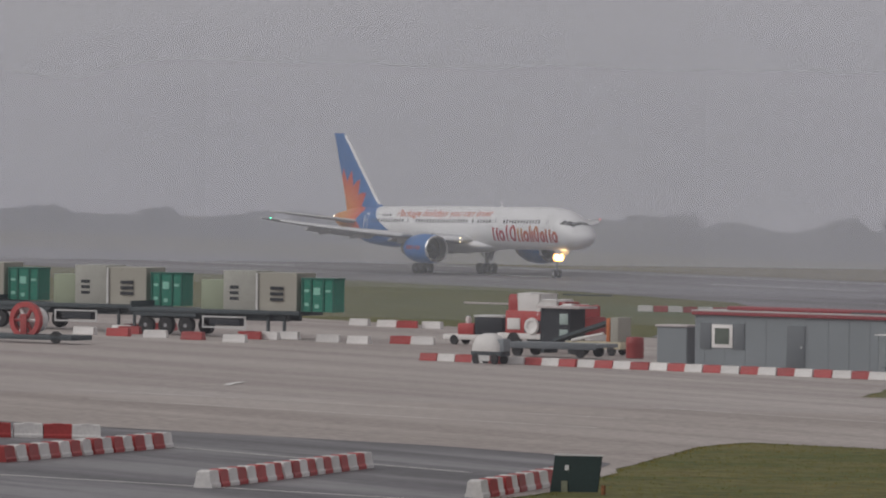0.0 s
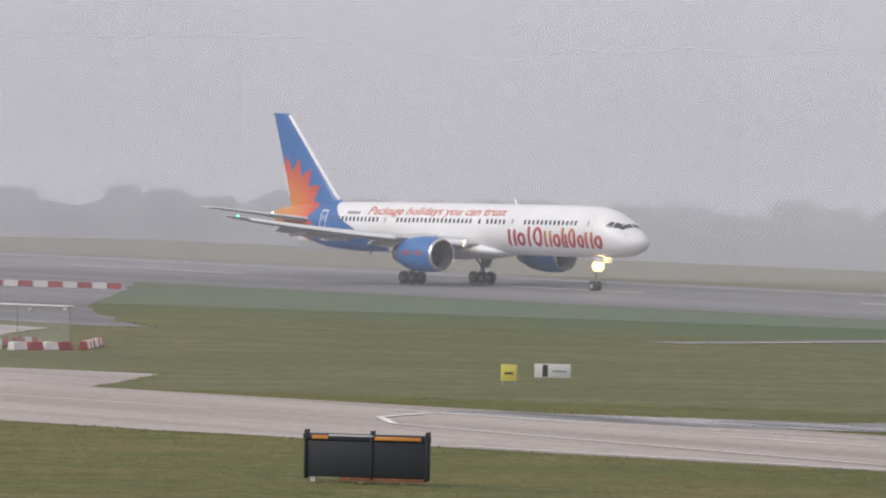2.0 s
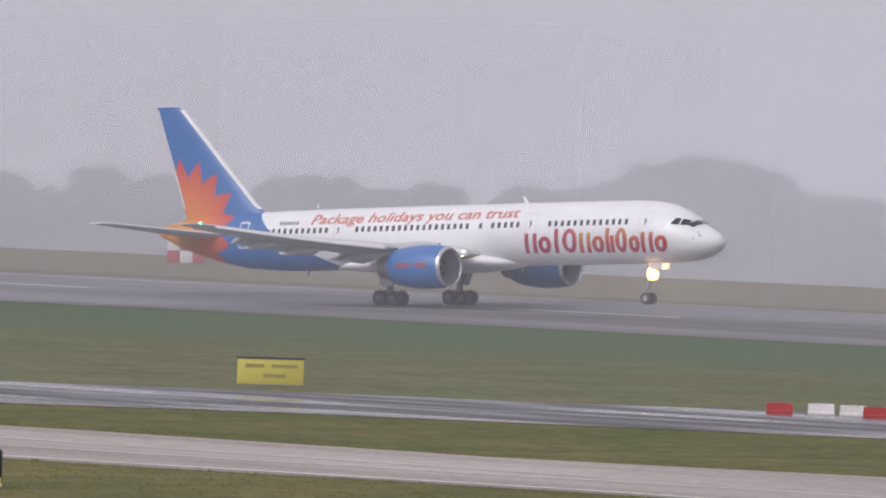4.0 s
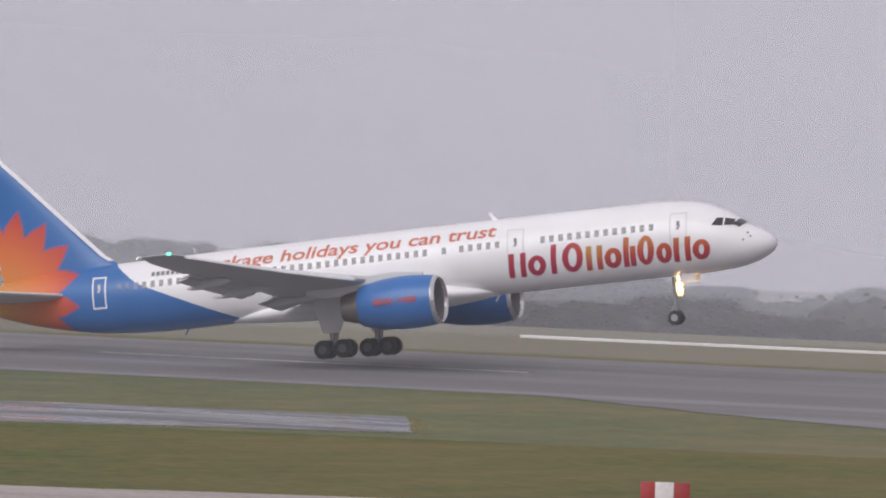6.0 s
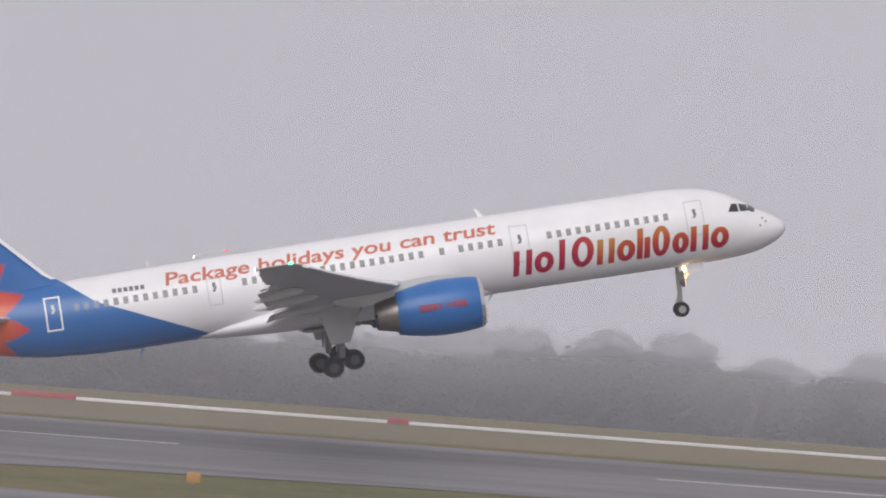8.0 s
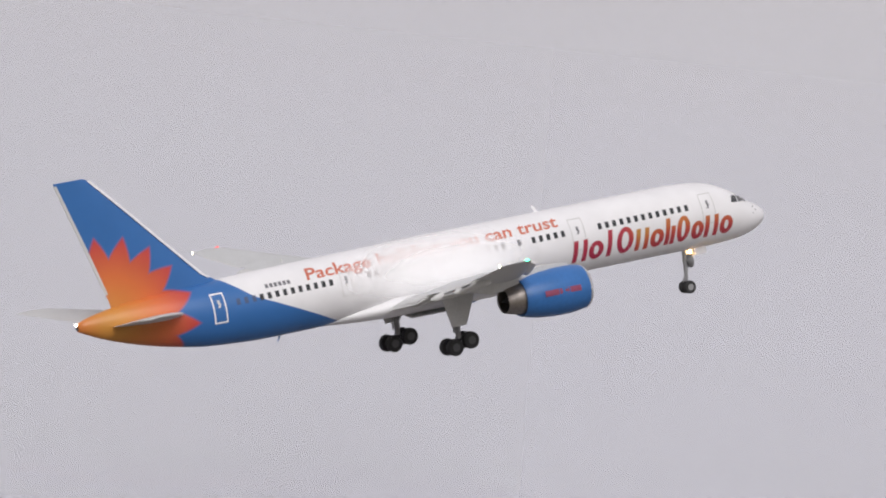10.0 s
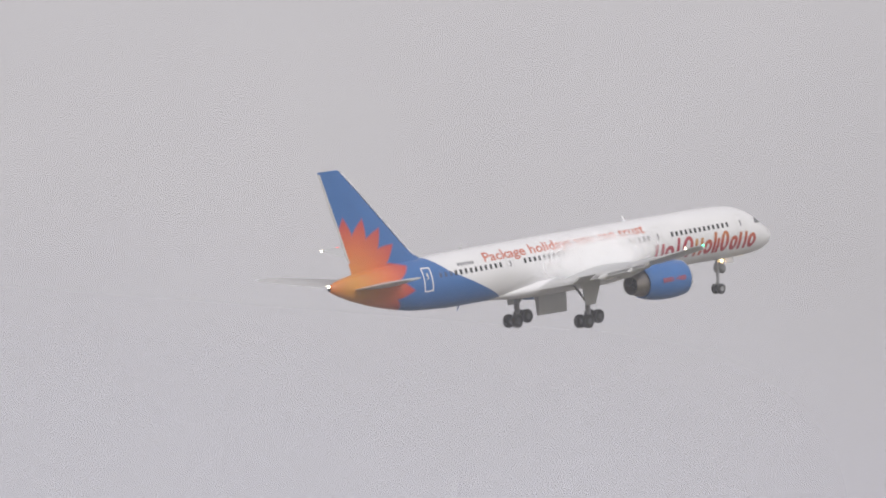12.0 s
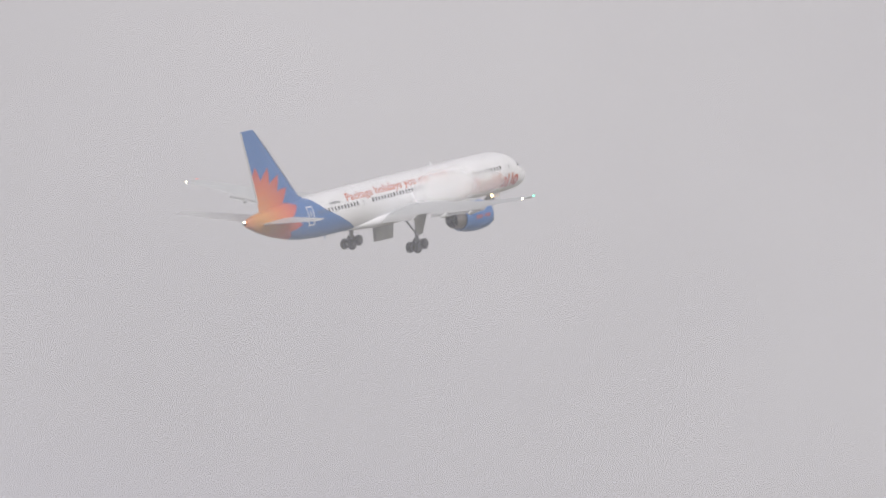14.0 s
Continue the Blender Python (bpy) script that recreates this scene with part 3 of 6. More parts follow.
def make_wing(plane, side):
    bm = bmesh.new()
    loops = []
    for y in (0.6, 1.88, 3.2, 5, 7, 9, 11, 13, 15, 17, 18.3, 18.85, 19.0):
        le, ch, z, th = wing_at(y)
        k = 1.0 if y < 18.4 else (0.9 if y < 18.9 else 0.55)
        loops.append([(x, side * y, zz) for x, zz in foil(ch * k, th * (1 if k == 1 else 0.6), le + ch * (1 - k) * 0.7, z, 0.03, 0.015)])
    bm = rings(bm, loops)
    wing = part("wing", bm, GREY, plane, "grey wing with bare metal leading edge", 40)
    # leading-edge slats, drooped
    for y0, y1 in ((2.6, 5.2), (7.8, 12.4), (12.5, 18.2)):
        bm = bmesh.new()
        loops = []
        for y in (y0, (y0 + y1) / 2, y1):
            le, ch, z, th = wing_at(y)
            loops.append([(x, side * y, zz) for x, zz in foil(0.16 * ch + 0.25, 0.2, le - 0.3, z - 0.16, -0.3, 0.05, 8)])
        part("slat", rings(bm, loops), WHITE, wing, "drooped light grey slat")
    # flaps, set for take-off
    for y0, y1, d in ((2.1, 5.6, 0.2), (7.6, 14.2, 0.18)):
        for k, (gap, cw) in enumerate(((-0.05, 0.15), (0.05, 0.09))):
            bm = bmesh.new()
            loops = []
            for y in (y0, (y0 + y1) / 2, y1):
                le, ch, z, th = wing_at(y)
                loops.append([(x, side * y, zz) for x, zz in foil(cw * ch + 0.35, 0.12, le + ch * (0.93 + gap) + 0.1, z - 0.14 - k * 0.16, d + 0.1 * k, 0.02, 8)])
            part("flap", rings(bm, loops), LIGHT_GREY, wing, "lowered flap panel")
    # aileron
    bm = bmesh.new()
    loops = []
    for y in (14.5, 18.0):
        le, ch, z, th = wing_at(y)
        loops.append([(x, side * y, zz) for x, zz in foil(0.3 * ch, 0.1, le + 0.74 * ch, z - 0.03, 0.1, 0.0, 8)])
    part("aileron", rings(bm, loops), LIGHT_GREY, wing)
    # flap track fairings
    for y in (4.6, 9.4, 12.6):
        le, ch, z, th = wing_at(y)
        bm = bmesh.new()
        loops = []
        L = 3.4 if y < 12 else 2.6
        for u in (0, 0.08, 0.25, 0.5, 0.75, 0.92, 1.0):
            r = 0.27 * math.sqrt(max(0.004, 4 * u * (1 - u)))
            cx, cz = X0 - (le + ch * 0.62 + u * L), z - 0.34 - 0.35 * max(0, u - 0.4)
            loops.append([(cx, side * y + 0.75 * r * math.sin(a), cz + r * math.cos(a)) for a in [2 * math.pi * i / 10 for i in range(10)]])
        part("flap_fairing", rings(bm, loops), LIGHT_GREY, wing, "pointed canoe fairing")
    le, ch, z, th = wing_at(18.9)
    bm = lathe(bmesh.new(), [(-0.16, 0.001), (-0.08, 0.06), (0.06, 0.07), (0.14, 0.001)], n=10, centre=(X0 - le - 0.28, side * 18.9, z + 0.04))
    part("navigation_light", bm, NAV_GREEN if side < 0 else glow("red_nav_light", (1.0, 0.1, 0.08), 0.5), wing, "glowing coloured tip light")
    bm = lathe(bmesh.new(), [(-0.035, 0.001), (-0.03, 0.05), (-0.01, 0.085)], n=12, centre=(X0 - le - ch - 0.12, side * 18.8, z - 0.02), shut=False)
    part("tip_light", bm, STROBE, wing, "glowing white rear tip light")
    part("tip_light_hood", lathe(bmesh.new(), [(-0.02, 0.1), (0.06, 0.1), (0.25, 0.03)], n=12, centre=(X0 - le - ch - 0.1, side * 18.8, z - 0.02)), LIGHT_GREY, wing)
    bm = lathe(bmesh.new(), [(-0.1, 0.001), (0.0, 0.2), (0.18, 0.17), (0.24, 0.001)], n=12, centre=(X0 - 19.05, side * 2.7, 3.38))
    part("root_light", bm, LAMP_SMALL, wing, "lit wing-root landing light")
    return wing


def make_engine(plane, side):
    c = (X0, side * 6.5, 2.52)
    bm = bmesh.new()
    prof = [(-17.22, 1.3), (-17.6, 1.36), (-18.3, 1.42), (-19.2, 1.43), (-20.1, 1.36), (-20.9, 1.23), (-21.45, 1.08), (-21.4, 1.0), (-20.3, 1.02)]
    bm = lathe(bm, prof, n=40, centre=c, shut=False)
    eng = part("engine", bm, BLUE, plane, "blue engine cowl")
    bm = lathe(bmesh.new(), [(-17.215, 1.3), (-17.1, 1.27), (-17.02, 1.22), (-17.0, 1.18), (-17.06, 1.13), (-17.2, 1.105)], n=40, centre=c, shut=False)
    part("inlet_lip", bm, METAL, eng, "polished metal inlet lip")
    bm = lathe(bmesh.new(), [(-17.202, 1.103), (-17.6, 1.08), (-18.3, 1.09), (-18.3, 1.13), (-17.202, 1.13)], n=40, centre=c, shut=False)
    part("inlet_duct", bm, STRUT, eng, "grey inlet lining")
    bm = lathe(bmesh.new(), [(-18.25, 1.085), (-18.3, 0.4), (-17.9, 0.3), (-17.5, 0.02)], n=24, centre=c, shut=False)
    part("fan", bm, DARK, eng, "dark fan and spinner")
    bm = lathe(bmesh.new(), [(-20.9, 1.0), (-21.4, 0.96), (-22.1, 0.82), (-22.5, 0.72), (-22.45, 0.64), (-21.6, 0.62)], n=28, centre=c, shut=False)
    part("nozzle", bm, HOT_METAL, eng, "bare metal exhaust nozzle")
    bm = lathe(bmesh.new(), [(-21.6, 0.66), (-21.9, 0.3), (-22.6, 0.02)], n=20, centre=c)
    part("exhaust_plug", bm, DARK, eng, "dark exhaust plug")
    bm = bmesh.new()
    loops = []
    for s, zt, zb, w in ((17.9, 4.05, 3.9, 0.1), (19.5, 4.2, 3.6, 0.24), (21.5, 4.05, 3.2, 0.26), (23.4, 3.75, 3.1, 0.2), (24.6, 3.6, 3.4, 0.06)):
        loops.append([(X0 - s, side * 6.5 + w * q, z) for q, z in ((-1, zb), (1, zb), (1, zt), (-1, zt))])
    part("pylon", rings(bm, loops), LIGHT_GREY, eng)
    if side < 0:
        bm = bmesh.new()
        # two unreadable red words on the cowl become bars
        for u0, u1 in ((17.95, 18.7), (18.76, 19.4), (19.46, 20.4)):
            vs = []
            for j in range(4):
                a = radians(-92 + j * 4.5)
                vs.append([bm.verts.new((X0 - u, c[1] + 1.425 * math.sin(a), c[2] + 1.425 * math.cos(a) + 0.25 * 0)) for u in (u0, (u0 + u1) / 2, u1)])
            for r0, r1 in zip(vs, vs[1:]):
                for i in range(2):
                    bm.faces.new((r0[i], r0[i + 1], r1[i + 1], r1[i]))
        part("cowl_lettering", bm, mat("faded_red_vinyl", (0.27, 0.06, 0.12), 0.4, bump=0.0), eng, "red lettering bars", None)


def wheel(parent, name, x, y, z, r, w):
    bm = lathe(bmesh.new(), [(-w / 2, r * 0.55), (-w / 2, r * 0.86), (-w * 0.36, r * 0.97), (0, r), (w * 0.36, r * 0.97), (w / 2, r * 0.86), (w / 2, r * 0.55)], "y", 24)
    lathe(bm, [(-w * 0.3, r * 0.5), (w * 0.3, r * 0.5)], "y", 16)
    wh = part(name, bm, RUBBER, parent, "black rubber tyre", 40, pose(x, y, z))
    return wh


def make_gear(plane):
    # nose leg
    bm = tube(bmesh.new(), (X0 - 6.0, 0, 0.4), (X0 - 5.9, 0, 2.8), 0.11, 0.14)
    tube(bm, (X0 - 6.0, -0.36, 0.4), (X0 - 6.0, 0.36, 0.4), 0.07)
    tube(bm, (X0 - 5.95, 0, 1.5), (X0 - 4.9, 0, 2.75), 0.06)
    tube(bm, (X0 - 6.25, 0, 0.75), (X0 - 6.05, 0, 1.15), 0.05)
    leg = part("nose_gear", bm, STRUT, plane, "grey nose gear leg")
    for y in (-0.27, 0.27):
        w = wheel(leg, "wheel", X0 - 6.0, y, 0.4, 0.4, 0.3)
        hub = lathe(bmesh.new(), [(-0.155, 0.02), (-0.155, 0.2), (0.155, 0.2), (0.155, 0.02)], "y", 16)
        part("hub", hub, STRUT, leg, "", 35, pose(X0 - 6.0, y, 0.4))
    for y in (-0.22, 0.22):
        # added glowing ring imitates the glare around the lamp
        bm = lathe(bmesh.new(), [(0.0, 0.2), (-0.01, 0.42)], "x", 20, (X0 - 5.66, y, 1.96))
        part("light_rim", bm, LAMP_GLARE, leg, "orange glowing ring painting the lamp's glare")
        bm = lathe(bmesh.new(), [(0.012, 0.01), (0.004, 0.24)], "x", 20, (X0 - 5.66, y, 1.96))
        part("landing_light", bm, LAMP, leg, "glaring warm landing light")
        bm = lathe(bmesh.new(), [(-0.02, 0.435), (-0.06, 0.4), (-0.2, 0.2), (-0.26, 0.02)], "x", 20, (X0 - 5.66, y, 1.96))
        part("light_housing", bm, STRUT, leg, "grey lamp housing")
    bm = lathe(bmesh.new(), [(-0.1, 0.02), (0.0, 0.12), (0.05, 0.02)], "x", 12, (X0 - 5.6, -0.22, 2.5))
    part("taxi_light", bm, LAMP_SMALL, leg, "lit taxi light")
    bm = boxed(X0 - 5.5, X0 - 4.6, -0.5, -0.46, 2.25, 2.75, 0.015)
    part("nose_gear_door", bm, WHITE, plane, "open white nose gear door")
    part("nose_gear_door", boxed(X0 - 5.5, X0 - 4.6, 0.46, 0.5, 2.25, 2.75, 0.015), WHITE, plane, "open white nose gear door")
    trucks = []
    for side in (-1, 1):
        y = 3.66 * side
        bm = tube(bmesh.new(), (X0 - 24.2, y, 0.55), (X0 - 24.05, y * 0.98, 3.4), 0.16, 0.2, 14)
        tube(bm, (X0 - 24.15, y, 1.3), (X0 - 24.05, y - side * 1.7, 3.0), 0.09)
        tube(bm, (X0 - 24.15, y, 1.2), (X0 - 22.8, y, 3.2), 0.08)
        tube(bm, (X0 - 24.45, y, 0.9), (X0 - 24.4, y, 1.7), 0.06)
        part("main_gear_leg", bm, STRUT, plane, "grey main gear leg")
        bm = bmesh.new()
        loops = [[(X0 - s, y + side * o, z) for o in (0.34, 0.38)] for s, z in ((22.9, 3.2), (25.2, 3.2), (24.75, 1.3), (23.75, 1.3))]
        v = [[bm.verts.new(p) for p in q] for q in loops]
        bm.faces.new([q[0] for q in v])
        bm.faces.new([q[1] for q in v][::-1])
        for i in range(4):
            bm.faces.new((v[i][0], v[i][1], v[(i + 1) % 4][1], v[(i + 1) % 4][0]))
        part("leg_door", bm, LIGHT_GREY, plane, "grey gear door on the leg", None)
        bm = tube(bmesh.new(), (-0.75, 0, 0), (0.75, 0, 0), 0.11)
        for x in (-0.57, 0.57):
            tube(bm, (x, -0.5, 0), (x, 0.5, 0), 0.07)
        truck = part("gear_truck", bm, STRUT, plane, "four-wheel gear truck", 35, pose(X0 - 24.2, y, 0.52))
        for x in (-0.57, 0.57):
            for o in (-0.43, 0.43):
                wheel(truck, "wheel", x, o, 0, 0.52, 0.38)
                part("hub", lathe(bmesh.new(), [(-0.195, 0.02), (-0.195, 0.25), (0.195, 0.25), (0.195, 0.02)], "y", 14), HUB_DARK, truck, "", 35, pose(x, o, 0))
        trucks.append(truck)
    doors = []
    for side in (-1, 1):
        bm = boxed(-1.5, 1.5, -0.03, 0.03, -1.55, 0.0, 0.02)
        d = part("belly_gear_door", bm, LIGHT_GREY, plane, "large grey belly gear door", 35, pose(X0 - 24.3, side * 0.2, 2.2, -82 * side))
        doors.append(d)
    return trucks, doors


def slogan_words(text, s0, z0, width, size, parent):
    """Words in the built-in font, bent to the starboard skin; they read from tail to nose."""
    def flat(body):
        cu = bpy.data.curves.new("slogan", "FONT")
        cu.body, cu.size, cu.resolution_u, cu.offset, cu.shear = body, 1.0, 3, 0.016, 0.12
        tmp = new("slogan_curve", cu)
        bm = bmesh.new()
        bm.from_mesh(tmp.to_mesh())
        tmp.to_mesh_clear()
        bpy.data.objects.remove(tmp)
        bpy.data.curves.remove(cu)
        return bm
    words = text.split()
    ends = []
    for k in range(len(words)):
        bm = flat(" ".join(words[:k + 1]))
        ends.append(max(v.co.x for v in bm.verts))
        bm.free()
    start = -9.0
    for end in ends:
        bm = flat(text)
        x0 = min(v.co.x for v in bm.verts)
        far = [f for f in bm.faces if not start < f.calc_center_median().x <= end + 0.02]
        bmesh.ops.delete(bm, geom=far, context="FACES")
        bmesh.ops.triangulate(bm, faces=bm.faces)
        for k in range(-3, 10):
            bmesh.ops.bisect_plane(bm, geom=bm.verts[:] + bm.edges[:] + bm.faces[:], plane_co=(0, k * 0.1, 0), plane_no=(0, 1, 0))
        for v in bm.verts:
            u = (v.co.x - x0) / (ends[-1] - x0)
            v.co = skin(s0 - u * width, z0 - 0.28 * (1 - u) + v.co.y * size, 0.014)
        part("slogan_word", bm, SLOGAN, parent, "coral slogan word", None)
        start = end


def name_vinyl():
    """Crimson film that turns orange towards its upper edge, with an amber length in the middle."""
    m = mat("graded_vinyl", (1, 1, 1), 0.4, vary=0.12, scale=0.7, bump=0.0)
    n, l = m.node_tree.nodes, m.node_tree.links
    tc, sp = n.new("ShaderNodeTexCoord"), n.new("ShaderNodeSeparateXYZ")
    l.new(tc.outputs["Object"], sp.inputs[0])

    def span(src, a, b, v0, v1):
        q = n.new("ShaderNodeMapRange")
        q.interpolation_type = "SMOOTHSTEP"
        for key, v in (("From Min", a), ("From Max", b), ("To Min", v0), ("To Max", v1)):
            q.inputs[key].default_value = v
        l.new(src, q.inputs["Value"])
        return q.outputs[0]

    def op(kind, a, b):
        q = n.new("ShaderNodeMath")
        q.operation = kind
        l.new(a, q.inputs[0])
        l.new(b, q.inputs[1])
        return q.outputs[0]
    x, z = sp.outputs["X"], sp.outputs["Z"]
    rise = op("MULTIPLY", span(z, 3.35, 4.8, 0.0, 0.62), span(x, X0 - 11.2, X0 - 10.0, 0.2, 1.0))
    amber = op("MULTIPLY", span(x, X0 - 10.5, X0 - 10.0, 0.0, 0.5), span(x, X0 - 9.9, X0 - 8.6, 1.0, 0.25))
    ramp = n.new("ShaderNodeValToRGB")
    e = ramp.color_ramp.elements
    e[0].position, e[0].color = 0.0, (0.4, 0.03, 0.075, 1)
    e[1].position, e[1].color = 1.0, (0.52, 0.25, 0.06, 1)
    e.new(0.5).color = (0.5, 0.085, 0.05, 1)
    l.new(op("ADD", rise, amber), ramp.inputs[0])
    mul = next(q for q in n if q.type == "MIX")
    l.new(ramp.outputs[0], mul.inputs[6])
    return m


NAME_VINYL = name_vinyl()
BLUE_GLASS = glass("tinted_window", (0.05, 0.09, 0.2), 0.3)


def make_plane():
    plane = thing("airliner", pose(0, 0, 0), "white twin-engine airliner with blue tail and orange sunburst", "airplane")
    bm = bmesh.new()
    ss = [0.0, 0.05, 0.12, 0.25] + [0.5 + 0.25 * i for i in range(30)] + [8 + i for i in range(22)] + [30 + 0.5 * i for i in range(34)] + [46.97]
    fus = part("fuselage", rings(bm, [body_ring(s) for s in sorted(set(ss))]), LIVERY, plane, "white fuselage with blue and orange tail", 180)
    # wing-body fairing
    bm = bmesh.new()
    loops = []
    for s, w, zt, zb in ((15.5, 0.5, 2.9, 2.6), (17, 1.5, 3.25, 2.35), (19, 2.0, 3.7, 2.15), (23, 2.15, 3.75, 2.1), (27, 2.0, 3.6, 2.12), (29.5, 1.3, 3.2, 2.25), (32, 0.4, 2.8, 2.45)):
        loops.append([(X0 - s, w * math.sin(a), (zt + zb) / 2 + (zt - zb) / 2 * math.cos(a)) for a in [2 * math.pi * i / 28 for i in range(28)]])
    part("belly_fairing", rings(bm, loops), WHITE, plane, "white wing root fairing", 180)
    # fin
    bm = bmesh.new()
    loops = []
    for z, le, te in ((5.6, 36.6, 44.6), (6.25, 37.6, 44.75), (6.8, 38.55, 44.95), (7.6, 39.4, 45.2), (9.5, 41.2, 45.85), (11.5, 43.15, 46.55), (13.3, 44.95, 47.2), (13.46, 45.3, 47.22)):
        loops.append([(x, q, z) for x, q in foil(te - le, 0.1, le, 0)])
    part("fin", rings(bm, loops), LIVERY, plane, "blue tail fin with an orange sunburst", 40)
    bm = bmesh.new()
    loops = []
    for z, le in ((6.5, 38.05), (6.8, 38.5), (9.5, 41.15), (11.5, 43.1), (13.3, 44.9)):
        loops.append([(X0 - (le + u), w, z) for u, w in ((-0.06, 0), (0.2, 0.2 if z < 12 else 0.13), (0.2, -0.2 if z < 12 else -0.13))])
    part("fin_leading_edge", rings(bm, loops), WHITE, plane, "white leading edge", None)
    bm = bmesh.new()
    loops = [[(X0 - (te + q), w, z) for q, w in ((0.02, 0.02), (0.02, -0.02), (-0.16, -0.045), (-0.16, 0.045))] for z, te in ((6.6, 44.88), (9.5, 45.85), (13.3, 47.2))]
    part("rudder_edge", rings(bm, loops), LIGHT_GREY, plane, "pale rudder trailing edge", None)
    wings = []
    for side in (-1, 1):
        wings.append(make_wing(plane, side))
        make_engine(plane, side)
        bm = bmesh.new()
        loops = []
        for y, le, te, z in ((0.5, 40.0, 45.0, 4.75), (1.2, 40.6, 45.1, 4.82), (7.3, 44.9, 46.95, 5.6), (7.65, 45.6, 47.0, 5.64)):
            loops.append([(x, side * y, zz) for x, zz in foil(te - le, 0.09, le, z)])
        part("tailplane", rings(bm, loops), LIGHT_GREY, plane, "light grey tailplane", 40)
    trucks, doors = make_gear(plane)
    # tail cone exhaust and small tail light
    part("tail_exhaust", lathe(bmesh.new(), [(-47.02, 0.02), (-47.0, 0.15), (-46.9, 0.17)], n=14, centre=(X0, 0, 5.0)), DARK, plane)
    part("tail_light", lathe(bmesh.new(), [(-47.12, 0.02), (-47.08, 0.09), (-46.98, 0.09)], n=10, centre=(X0, 0, 5.2)), STROBE, plane, "glowing white tail light")
    # cabin windows
    groups = [(6.42, 13), (15.15, 5), (18.2, 1), (19.3, 19), (31.1, 10), (36.2, 3)]
    for s0, n in groups:
        for k in range(n):
            bm = bmesh.new()
            rect(bm, s0 + k * 0.512, 5.3 - 0.0122 * (s0 + k * 0.512 - 8), 0.25, 0.36, 0.008)
            part("window", bm, GLASS if s0 < 36 else BLUE_GLASS, fus, "", None)
    # doors: thin outlines with a small window and handle
    for s, z, w, h, dark in ((4.92, 5.05, 0.95, 1.8, 0), (14.12, 5.0, 0.95, 1.9, 0), (30.1, 4.75, 0.75, 1.4, 0), (38.45, 4.75, 0.85, 1.75, 1)):
        bm = bmesh.new()
        frame_rect(bm, s, z, w, h, 0.055 if not dark else 0.09)
        d = part("cabin_door", bm, LIGHT_GREY if not dark else WHITE, fus, "outlined cabin door", None)
        bm = bmesh.new()
        rect(bm, s, z + 0.35, 0.16, 0.24, 0.014)
        patch(bm, [(s + 0.12, z + 0.02), (s - 0.02, z + 0.02), (s - 0.14, z + 0.26), (s - 0.02, z + 0.26)], 2, 2, 0.016)
        part("door_window", bm, BAR_GREY if not dark else LIGHT_GREY, fus, "", None)
    # flight deck windows
    for name, q in (("flight_deck_window", [(2.46, 5.06), (2.0, 5.04), (2.0, 5.34), (2.46, 5.46)]), ("flight_deck_window", [(3.12, 5.12), (2.54, 5.06), (2.54, 5.47), (2.86, 5.5)])):
        bm = bmesh.new()
        patch(bm, q, 4, 5, 0.012)
        part(name, bm, GLASS, fus, "dark flight deck side window", None)
    for side in (-1, 1):
        bm = bmesh.new()
        grid = []
        for j in range(5):
            row = []
            for i in range(6):
                y = 0.05 + (0.98 + 0.1 * j / 4) * i / 5
                top, bot, w = hermite(BODY, 1.52 + 0.2 * (i / 5) ** 2 + 0.34 * j / 4)
                zc, h = (top + bot) / 2, (top - bot) / 2
                row.append(bm.verts.new((X0 - 1.52 - 0.2 * (i / 5) ** 2 - 0.34 * j / 4 + 0.01, side * y, zc + h * math.sqrt(max(0.0, 1 - (y / w) ** 2)) + 0.012)))
            grid.append(row)
        for r0, r1 in zip(grid, grid[1:]):
            for i in range(5):
                bm.faces.new((r0[i], r0[i + 1], r1[i + 1], r1[i]))
        part("windscreen", bm, GLASS, fus, "dark sloping windscreen", None)
    # small probes and vents on the nose
    for q, z in ((1.15, 4.35), (1.5, 4.2), (1.3, 4.55)):
        bm = bmesh.new()
        rect(bm, q, z, 0.09, 0.09, 0.015, 1, 1)
        part("nose_probe", bm, BAR_GREY, fus, "", None)
    # the company's name becomes plain rings and bars, crimson turning orange
    glyphs = [(893, 926, "pair"), (930, 965, "ring"), (972, 987, "bar"), (996, 1036, "tall_ring"), (1042, 1073, "pair"), (1077, 1110, "ring"), (1114, 1123, "bar"), (1127, 1136, "short"),
              (1140, 1172, "tall_ring"), (1176, 1206, "ring"), (1209, 1241, "pair"), (1245, 1278, "ring")]
    base, xh, cap = 3.36, 4.44, 4.92

    def loop_mark(bm, mid, z, w, h, t, a0=0.0, a1=360.0):
        """A rounded ring, or an arc of one, bent onto the hull."""
        n = max(6, int((a1 - a0) / 18))
        for i in range(n):
            p, q = radians(a0 + (a1 - a0) * i / n), radians(a0 + (a1 - a0) * (i + 1) / n)
            spot = lambda a, k: (mid - (w / 2 - k * t) * math.cos(a), z + (h / 2 - k * t * 0.8) * math.sin(a))
            patch(bm, [spot(p, 0), spot(q, 0), spot(q, 1), spot(p, 1)], 1, 1, 0.02)

